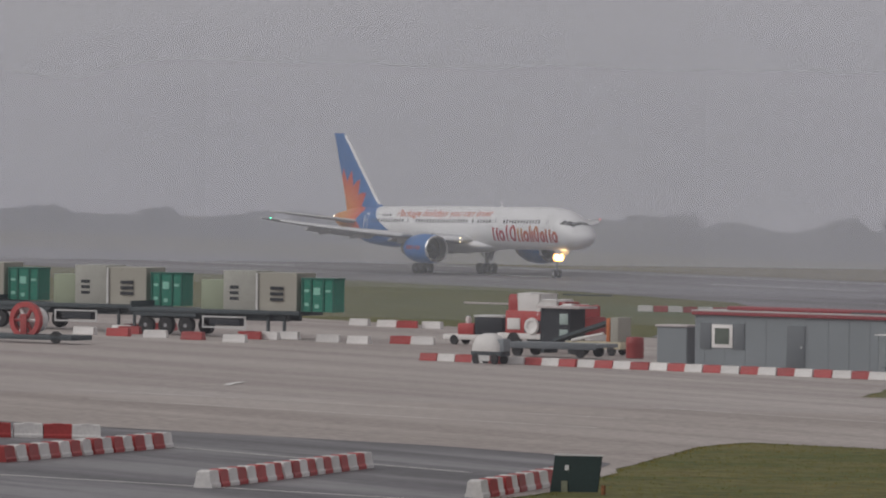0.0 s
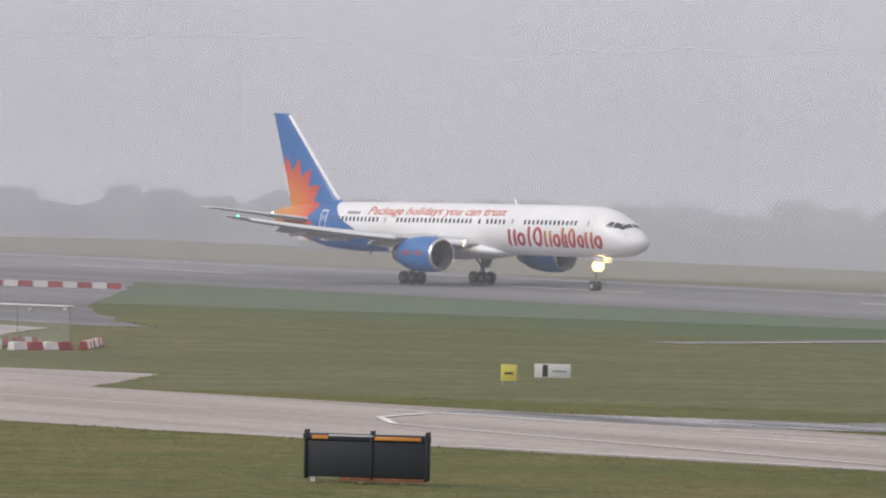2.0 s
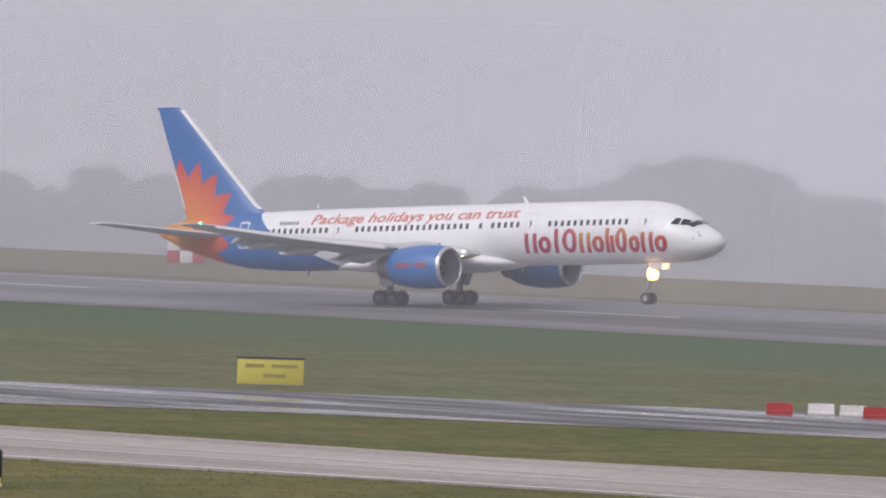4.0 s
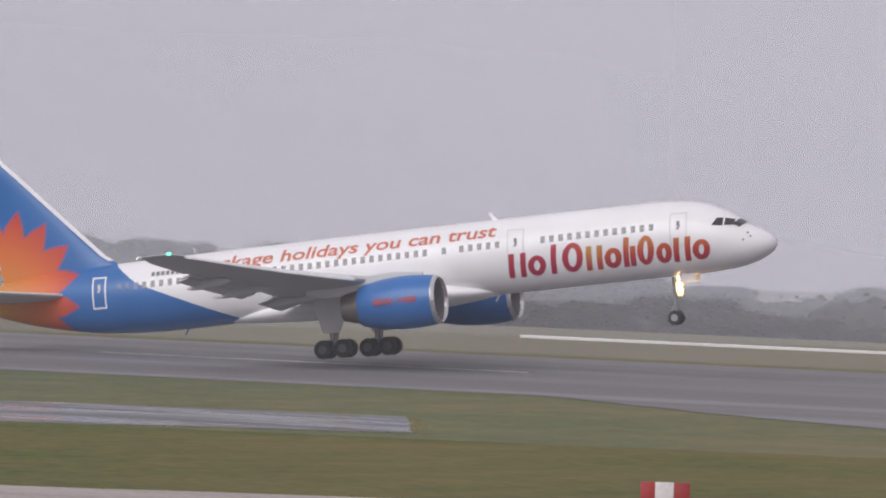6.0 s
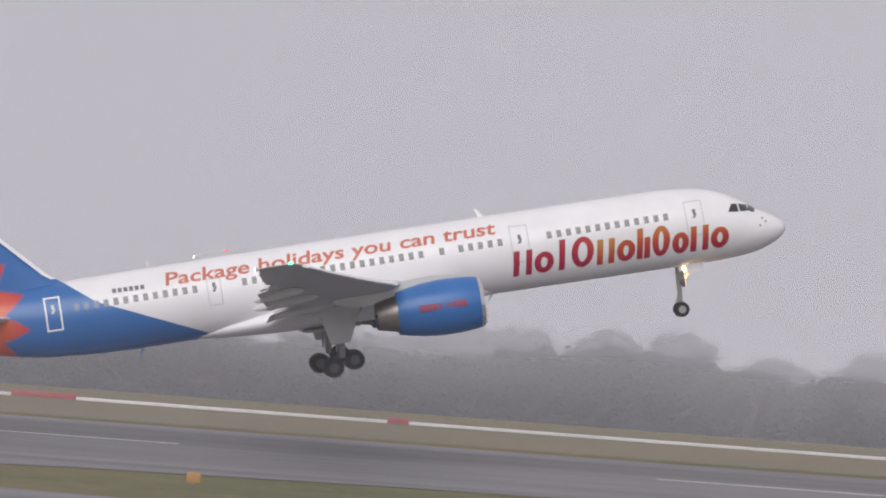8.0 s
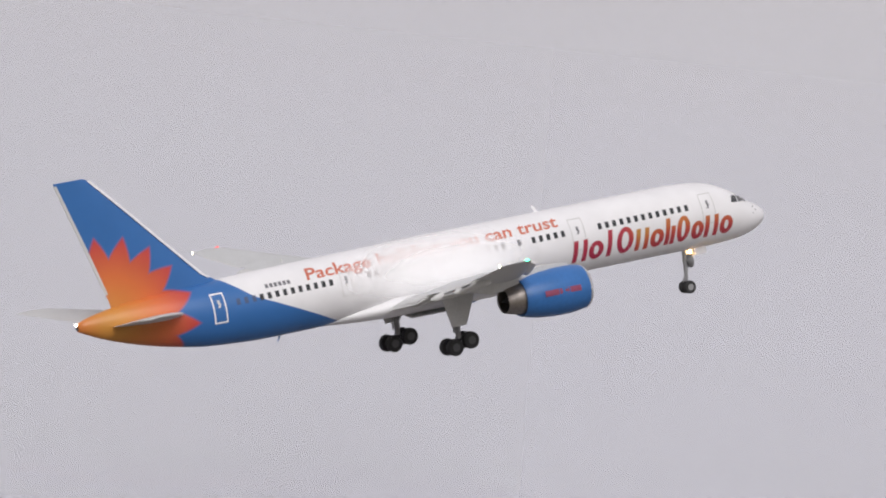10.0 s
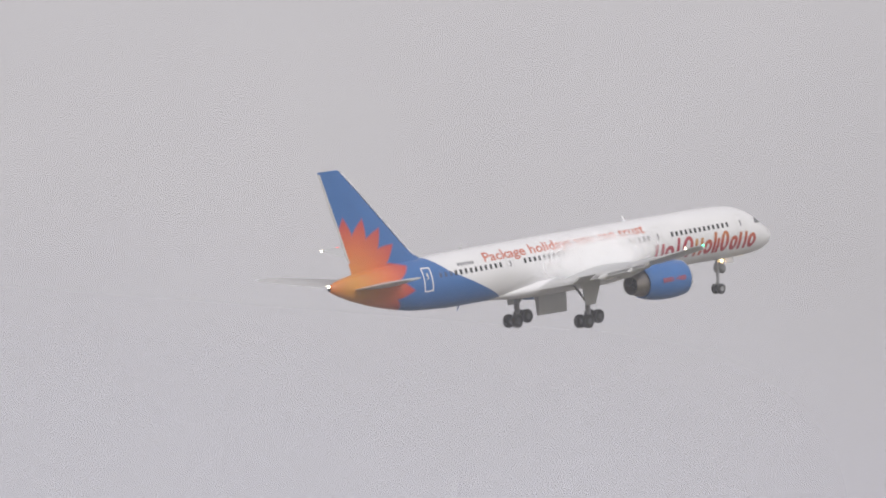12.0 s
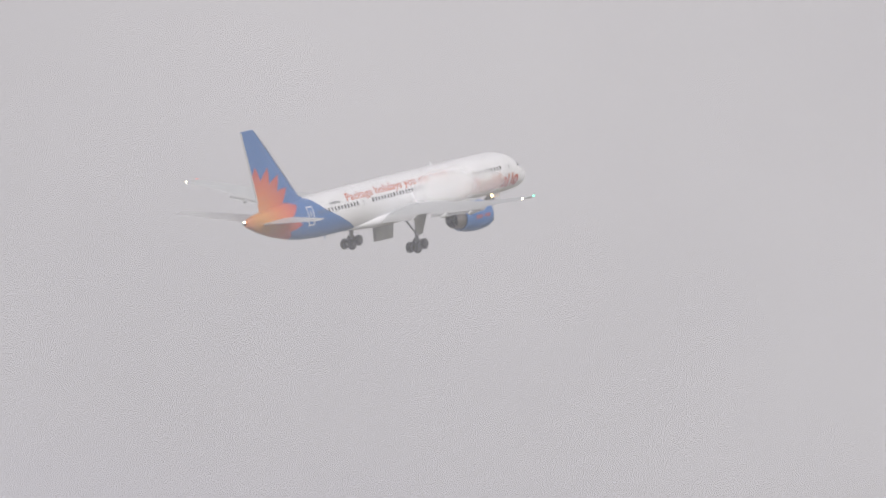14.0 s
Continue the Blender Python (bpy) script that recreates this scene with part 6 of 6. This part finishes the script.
def make_trees():
    tops = [(-66, -0.62), (-50, -0.62), (-42, -0.62), (-38.6, -0.66), (-37.1, -0.68), (-36.7, -0.5), (-36.2, -0.38), (-35.6, -0.42), (-35.2, -0.56), (-34.8, -0.7), (-26, -0.8), (-18, -1.15), (-14.5, -1.27), (-12, -1.16), (-9.1, -1.12), (-5, -1.08), (3, -1.02), (9.7, -0.9), (13.5, -1.1), (18.8, -1.0), (26, -1.0), (66, -0.8)]
    kinds = []
    for k, (h, s) in enumerate(((10, 4.2), (9, 5.0), (11, 4.6), (8, 4.0))):
        t = thing("tree", pose(0, 560, -6), "bare hazy tree in the far treeline", "tree", "far treeline")
        trunk, crown = tree_mesh(k + 3, h, s)
        part("trunk", trunk, BARK, t)
        c = new("crown", crown)
        c.parent = t
        kinds.append((t, h))
    rng = random.Random(8)
    spots = []
    for y0, y1, step, drop, az in ((625, 680, 7.2, 0.0, -64.0), (530, 568, 6.0, 0.16, -20.0)):
        while az < 38:
            y = rng.uniform(y0, y1)
            d = y / math.cos(radians(az))
            fall = drop * (1 + 0.9 * math.sin(az * 1.7) * math.sin(az * 0.61 + 1)) + rng.choice((0.0, 0.02, 0.06, 0.14))
            spots.append((az, y, fall, rng.uniform(1.25, 1.75)))
            az += math.degrees(step / d) * rng.uniform(0.7, 1.3)
    # the one broad domed crown of the treeline
    spots += [(-36.55, 640, 0.02, 1.4), (-36.2, 636, 0.0, 1.6), (-35.85, 632, 0.0, 1.5), (-35.5, 640, 0.06, 1.4)]
    for n, (az, y, fall, wide) in enumerate(spots):
        x = y * math.tan(radians(az))
        el = float(np.interp(az, [q[0] for q in tops], [q[1] for q in tops])) - fall
        want = EYE[2] + math.hypot(x, y) * math.tan(radians(el)) - gz(y)
        src, h = kinds[n % 4]
        k = max(0.3, want / h)
        ob = src if n < 4 else copy_thing(src, pose(0, 0, 0))
        ob.matrix_basis = pose(x, y, gz(y) - 0.1, 0, 0, rng.uniform(0, 360)) @ Matrix.Diagonal((wide, wide, k, 1))
    # a dense belt of undergrowth closes the gaps under the crowns
    verts, faces, across = [], [], 9
    steps = [radians(-65 + 0.09 * i) for i in range(int(105 / 0.09))]
    for az in steps:
        near = min(1.0, max(0.0, (math.degrees(az) + 22) / 8))
        y0 = 640 - 68 * near
        top = float(np.interp(math.degrees(az), [q[0] for q in tops], [q[1] for q in tops]))
        x0 = y0 * math.tan(az)
        tall = EYE[2] + math.hypot(x0, y0) * math.tan(radians(top)) - gz(y0)
        tall *= 0.72 + 0.22 * noise.noise(Vector((x0 * 0.06, 3.1, 0)))
        for j in range(across):
            a = math.pi * j / (across - 1)
            p = Vector((x0, y0 - 6 * math.cos(a), tall * math.sin(a)))
            k = 0.9 * noise.noise(p * 0.5) + 0.5 * noise.noise(p * 1.3)
            y = p.y + k
            verts.append((y * math.tan(az), y, gz(y) - 0.3 + max(0.0, p.z + k * math.sin(a))))
    for i in range(len(steps) - 1):
        for j in range(across - 1):
            q = i * across + j
            faces.append((q, q + across, q + across + 1, q + 1))
    for k in range(14000):
        q = rng.randrange(len(steps) * across)
        c, s = Vector(verts[q]) + Vector((rng.gauss(0, 1.0), -0.4, rng.gauss(0.1, 0.35))), rng.uniform(0.08, 0.3)
        i = len(verts)
        verts += [c + Vector((-s, 0, -0.6 * s)), c + Vector((s, 0.1, -0.5 * s)), c + Vector((0.8 * s, 0.1, 0.7 * s)), c + Vector((-0.6 * s, 0, 0.6 * s))]
        faces.append((i, i + 1, i + 2, i + 3))
    me = bpy.data.meshes.new("scrub")
    me.from_pydata(verts, [], faces)
    me.materials.append(LEAF)
    tagged(new("scrub", me), "dense low scrub under the far trees", "bushes", kind="stuff")


make_trees()


# ---- mist ----
def mist_mat(name, density, height, floor=0.0):
    """Thin drifting droplets: white, scattering light both ways, thinning with height."""
    m = bpy.data.materials.new(name)
    m.use_nodes = True
    n, l = m.node_tree.nodes, m.node_tree.links
    n.clear()
    tc, sp = n.new("ShaderNodeTexCoord"), n.new("ShaderNodeSeparateXYZ")
    l.new(tc.outputs["Object"], sp.inputs[0])
    mr = n.new("ShaderNodeMapRange")
    mr.interpolation_type = "SMOOTHSTEP"
    mr.inputs["From Min"].default_value, mr.inputs["From Max"].default_value = height * 0.25, height
    mr.inputs["To Min"].default_value, mr.inputs["To Max"].default_value = density, floor
    l.new(sp.outputs["Z"], mr.inputs["Value"])
    ns = n.new("ShaderNodeTexNoise")
    ns.inputs["Scale"].default_value, ns.inputs["Detail"].default_value = 0.03, 3
    l.new(tc.outputs["Object"], ns.inputs["Vector"])
    nr = n.new("ShaderNodeMapRange")
    nr.inputs["From Min"].default_value, nr.inputs["From Max"].default_value = 0.3, 0.7
    nr.inputs["To Min"].default_value, nr.inputs["To Max"].default_value = 0.8, 1.2
    l.new(ns.outputs["Fac"], nr.inputs["Value"])
    mu = n.new("ShaderNodeMath")
    mu.operation = "MULTIPLY"
    l.new(mr.outputs[0], mu.inputs[0])
    l.new(nr.outputs[0], mu.inputs[1])
    df, tl, tp = n.new("ShaderNodeBsdfDiffuse"), n.new("ShaderNodeBsdfTranslucent"), n.new("ShaderNodeBsdfTransparent")
    for q in (df, tl):
        q.inputs["Color"].default_value = (0.88, 0.90, 0.99, 1)
    a, b = n.new("ShaderNodeMixShader"), n.new("ShaderNodeMixShader")
    a.inputs[0].default_value = 0.5
    l.new(df.outputs[0], a.inputs[1])
    l.new(tl.outputs[0], a.inputs[2])
    l.new(mu.outputs[0], b.inputs[0])
    l.new(tp.outputs[0], b.inputs[1])
    l.new(a.outputs[0], b.inputs[2])
    l.new(b.outputs[0], n.new("ShaderNodeOutputMaterial").inputs["Surface"])
    return m


def veil(y, density, height):
    bm = bmesh.new()
    xs = list(range(-2400, 2401, 400))
    lo = [bm.verts.new((x, y, gz(y) - 0.5)) for x in xs]
    hi = [bm.verts.new((x, y, height)) for x in xs]
    for i in range(len(xs) - 1):
        bm.faces.new((lo[i], lo[i + 1], hi[i + 1], hi[i]))
    ob = part("mist", bm, mist_mat("mist_%d" % y, density, height), smooth=None)
    ob.visible_shadow = False
    tagged(ob, "thin bank of grey mist over the field", "mist", kind="stuff")


for y, density, height in ((398, 0.15, 14), (606, 0.16, 26)):
    veil(y, density, height)


def haze_sheet(y, x0, x1, thick):
    """A flat sheet painting haze by its opacity: thin below, thick at the height of the treetops."""
    m = mist_mat("treetop_haze", 0.0, 1.0)
    n, l = m.node_tree.nodes, m.node_tree.links
    tc, sp, mx = n.new("ShaderNodeTexCoord"), n.new("ShaderNodeSeparateXYZ"), [q for q in n if q.type == "MIX_SHADER"][1]
    l.new(tc.outputs["Object"], sp.inputs[0])
    last = None
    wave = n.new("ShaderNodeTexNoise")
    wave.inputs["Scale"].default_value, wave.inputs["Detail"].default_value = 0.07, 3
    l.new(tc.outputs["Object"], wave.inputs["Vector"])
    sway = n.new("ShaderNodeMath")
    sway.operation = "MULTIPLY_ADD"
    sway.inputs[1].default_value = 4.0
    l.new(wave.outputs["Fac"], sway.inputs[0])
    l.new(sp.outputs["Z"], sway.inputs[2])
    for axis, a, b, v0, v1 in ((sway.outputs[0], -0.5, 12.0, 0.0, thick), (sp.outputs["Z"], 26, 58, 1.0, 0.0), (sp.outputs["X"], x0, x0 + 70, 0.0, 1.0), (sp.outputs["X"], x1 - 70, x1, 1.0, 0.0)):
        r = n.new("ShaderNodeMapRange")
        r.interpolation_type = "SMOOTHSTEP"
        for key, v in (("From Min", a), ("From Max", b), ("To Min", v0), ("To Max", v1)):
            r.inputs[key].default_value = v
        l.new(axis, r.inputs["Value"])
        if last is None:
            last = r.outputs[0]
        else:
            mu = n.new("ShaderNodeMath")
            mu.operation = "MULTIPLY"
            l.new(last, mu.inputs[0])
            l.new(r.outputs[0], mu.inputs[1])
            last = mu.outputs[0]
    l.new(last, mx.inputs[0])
    bm = bmesh.new()
    bm.faces.new([bm.verts.new(c) for c in ((x0, y, gz(y) - 0.5), (x1, y, gz(y) - 0.5), (x1, y, 58), (x0, y, 58))])
    ob = part("mist", bm, m, smooth=None)
    ob.visible_shadow = False
    tagged(ob, "translucent sheet painting grey haze before the treetops", "mist", kind="stuff")


# added haze sheets that pale the treetops, one per stretch of treeline
haze_sheet(524, -190, 620, 0.68)
haze_sheet(599, -1500, -500, 0.6)
haze_sheet(594, -600, -130, 0.22)


def mist_ring(radius, density, height):
    bm = bmesh.new()
    pts = [(radius * math.sin(radians(a)), radius * math.cos(radians(a))) for a in range(-88, 89, 4)]
    lo = [bm.verts.new((x, y, gz(y) - 0.5)) for x, y in pts]
    hi = [bm.verts.new((x, y, height)) for x, y in pts]
    for i in range(len(pts) - 1):
        bm.faces.new((lo[i], lo[i + 1], hi[i + 1], hi[i]))
    ob = part("mist", bm, mist_mat("mist_ring_%d" % radius, density, height, density * 0.6 if height > 100 else 0.0), smooth=None)
    ob.visible_shadow = False
    tagged(ob, "thin bank of grey mist over the field", "mist", kind="stuff")


for radius, density, height in ((270, 0.075, 14), (455, 0.145, 90), (608, 0.2, 130), (745, 0.5, 34)):
    mist_ring(radius, density, height)


def far_sky():
    """A self-lit grey sheet painting the fog that closes the distance."""
    m = bpy.data.materials.new("fog_glow_backdrop")
    m.use_nodes = True
    n, l = m.node_tree.nodes, m.node_tree.links
    n.clear()
    # haze put into emission: sky-coloured glow that fades out with height
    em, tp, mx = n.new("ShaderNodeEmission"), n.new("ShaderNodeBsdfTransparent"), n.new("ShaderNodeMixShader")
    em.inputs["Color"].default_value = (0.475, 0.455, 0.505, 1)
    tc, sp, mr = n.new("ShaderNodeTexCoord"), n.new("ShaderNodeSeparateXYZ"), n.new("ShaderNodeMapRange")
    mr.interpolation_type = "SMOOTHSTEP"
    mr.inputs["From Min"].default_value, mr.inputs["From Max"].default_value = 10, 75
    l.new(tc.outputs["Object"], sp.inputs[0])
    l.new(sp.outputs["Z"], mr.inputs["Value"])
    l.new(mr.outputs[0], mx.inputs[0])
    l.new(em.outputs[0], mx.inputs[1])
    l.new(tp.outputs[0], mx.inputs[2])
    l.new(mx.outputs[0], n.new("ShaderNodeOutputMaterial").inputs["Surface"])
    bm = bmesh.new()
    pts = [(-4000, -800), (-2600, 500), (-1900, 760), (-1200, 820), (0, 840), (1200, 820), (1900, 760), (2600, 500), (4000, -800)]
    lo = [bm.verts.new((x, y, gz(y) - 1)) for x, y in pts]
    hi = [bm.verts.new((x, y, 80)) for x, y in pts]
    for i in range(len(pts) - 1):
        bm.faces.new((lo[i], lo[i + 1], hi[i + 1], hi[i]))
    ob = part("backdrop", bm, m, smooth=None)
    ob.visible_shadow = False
    tagged(ob, "glowing grey backdrop sheet painted as distant fog", "fog", kind="structure")


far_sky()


def make_vapour(length, height, density):
    """A thin sheet of condensation, densest in its middle, with a ragged edge."""
    m = bpy.data.materials.new("vapour")
    m.use_nodes = True
    n, l = m.node_tree.nodes, m.node_tree.links
    n.clear()
    tc, mp, ln, ns = n.new("ShaderNodeTexCoord"), n.new("ShaderNodeMapping"), n.new("ShaderNodeVectorMath"), n.new("ShaderNodeTexNoise")
    mp.inputs["Scale"].default_value = (2 / length, 0, 2 / height)
    ln.operation = "LENGTH"
    ns.inputs["Scale"].default_value, ns.inputs["Detail"].default_value = 0.3, 2
    l.new(tc.outputs["Object"], mp.inputs["Vector"])
    l.new(mp.outputs[0], ln.inputs[0])
    l.new(tc.outputs["Object"], ns.inputs["Vector"])
    ad = n.new("ShaderNodeMath")
    ad.operation = "MULTIPLY_ADD"
    ad.inputs[1].default_value = 0.5
    l.new(ns.outputs["Fac"], ad.inputs[0])
    l.new(ln.outputs["Value"], ad.inputs[2])
    mr = n.new("ShaderNodeMapRange")
    mr.interpolation_type = "SMOOTHSTEP"
    mr.inputs["From Min"].default_value, mr.inputs["From Max"].default_value = 0.62, 1.24
    mr.inputs["To Min"].default_value, mr.inputs["To Max"].default_value = density, 0.0
    l.new(ad.outputs[0], mr.inputs["Value"])
    df, tl, tp = n.new("ShaderNodeBsdfDiffuse"), n.new("ShaderNodeBsdfTranslucent"), n.new("ShaderNodeBsdfTransparent")
    for q in (df, tl):
        q.inputs["Color"].default_value = (0.98, 0.98, 0.99, 1)
    a, b = n.new("ShaderNodeMixShader"), n.new("ShaderNodeMixShader")
    a.inputs[0].default_value = 0.4
    l.new(df.outputs[0], a.inputs[1])
    l.new(tl.outputs[0], a.inputs[2])
    l.new(mr.outputs[0], b.inputs[0])
    l.new(tp.outputs[0], b.inputs[1])
    l.new(a.outputs[0], b.inputs[2])
    l.new(b.outputs[0], n.new("ShaderNodeOutputMaterial").inputs["Surface"])
    bm = bmesh.new()
    rows = []
    for j in range(9):
        v = j / 8 - 0.5
        rows.append([bm.verts.new(((i / 16 - 0.5) * length, 0.5 * v * v * 4 * 0.3, v * height)) for i in range(17)])
    for a_, b_ in zip(rows, rows[1:]):
        for i in range(16):
            bm.faces.new((a_[i], a_[i + 1], b_[i + 1], b_[i]))
    ob = part("vapour", bm, m, smooth=180)
    ob.visible_shadow = False
    return tagged(ob, "thin white condensation vapour over the wing root", "vapour", kind="stuff")


vapour = [make_vapour(14.5, 4.6, 0.85), make_vapour(14.0, 3.2, 0.5)]


def stance(r):
    """Pose of the aircraft for a row of PATH; it banks slightly at the end of the climb."""
    return pose(r[1], RUNWAY_Y, r[2], 1.2 * min(1.0, max(0.0, (r[0] - 11.0) / 3.0)), -r[3], 0)


def motions():
    walk(airliner, [(r[0], stance(r)) for r in PATH])
    for truck in gear_trucks:
        m = truck.matrix_basis.translation.copy()
        rows = []
        for r in PATH:
            k = min(1.0, max(0.0, (r[0] - 5.6) / 1.0))
            rows.append((r[0], pose(m.x, m.y, m.z - 0.27 * k, 0, (1 - k) * r[3] - 13 * k, 0)))
        walk(truck, rows)
    # the wings flex upward as they take the weight
    for side, wing in zip((-1, 1), wings):
        pivot = Matrix.Translation((0, 1.9 * side, 3.3))
        rows = []
        for r in PATH:
            k = min(1.0, max(0.0, (r[0] - 3.6) / 2.9))
            k -= 0.2 * min(1.0, max(0.0, (r[0] - 9.2) / 2.0))
            rows.append((r[0], pivot @ pose(0, 0, 0, 3.1 * k * side) @ pivot.inverted()))
        walk(wing, rows)
    # vapour forms over the wing root as the aircraft climbs, sinks onto the wing, and thickens again in the last second
    lie = [((8.5, 24.0, 0.0, 4.45), (8.95, 25.0, -2.75, 5.2), (9.7, 25.0, -2.8, 5.1), (11.3, 23.0, -3.3, 4.55), (12.9, 21.5, -3.4, 4.5), (14.0, 17.5, -2.9, 4.9)),
           ((8.5, 24.0, 0.0, 4.45), (8.95, 24.4, -3.4, 4.9), (11.3, 21.0, -3.2, 4.9), (12.9, 18.5, -3.2, 4.9), (14.0, 11.5, -2.6, 4.5))]
    for cloud, way in zip(vapour, lie):
        rows = []
        for r in PATH:
            q = hermite(way, min(14.0, max(8.5, r[0])))
            rows.append((r[0], stance(r) @ pose(X0 - q[0], q[1], q[2], 5 * q[1])))
        walk(cloud, rows)
    for side, door in zip((-1, 1), gear_doors):
        m = door.matrix_basis.translation.copy()
        walk(door, [(t, pose(m.x, m.y, m.z, a * side)) for t, a in ((0.0, -82), (11.2, -82), (11.6, -45), (12.0, -4), (14.0, -4))])


motions()
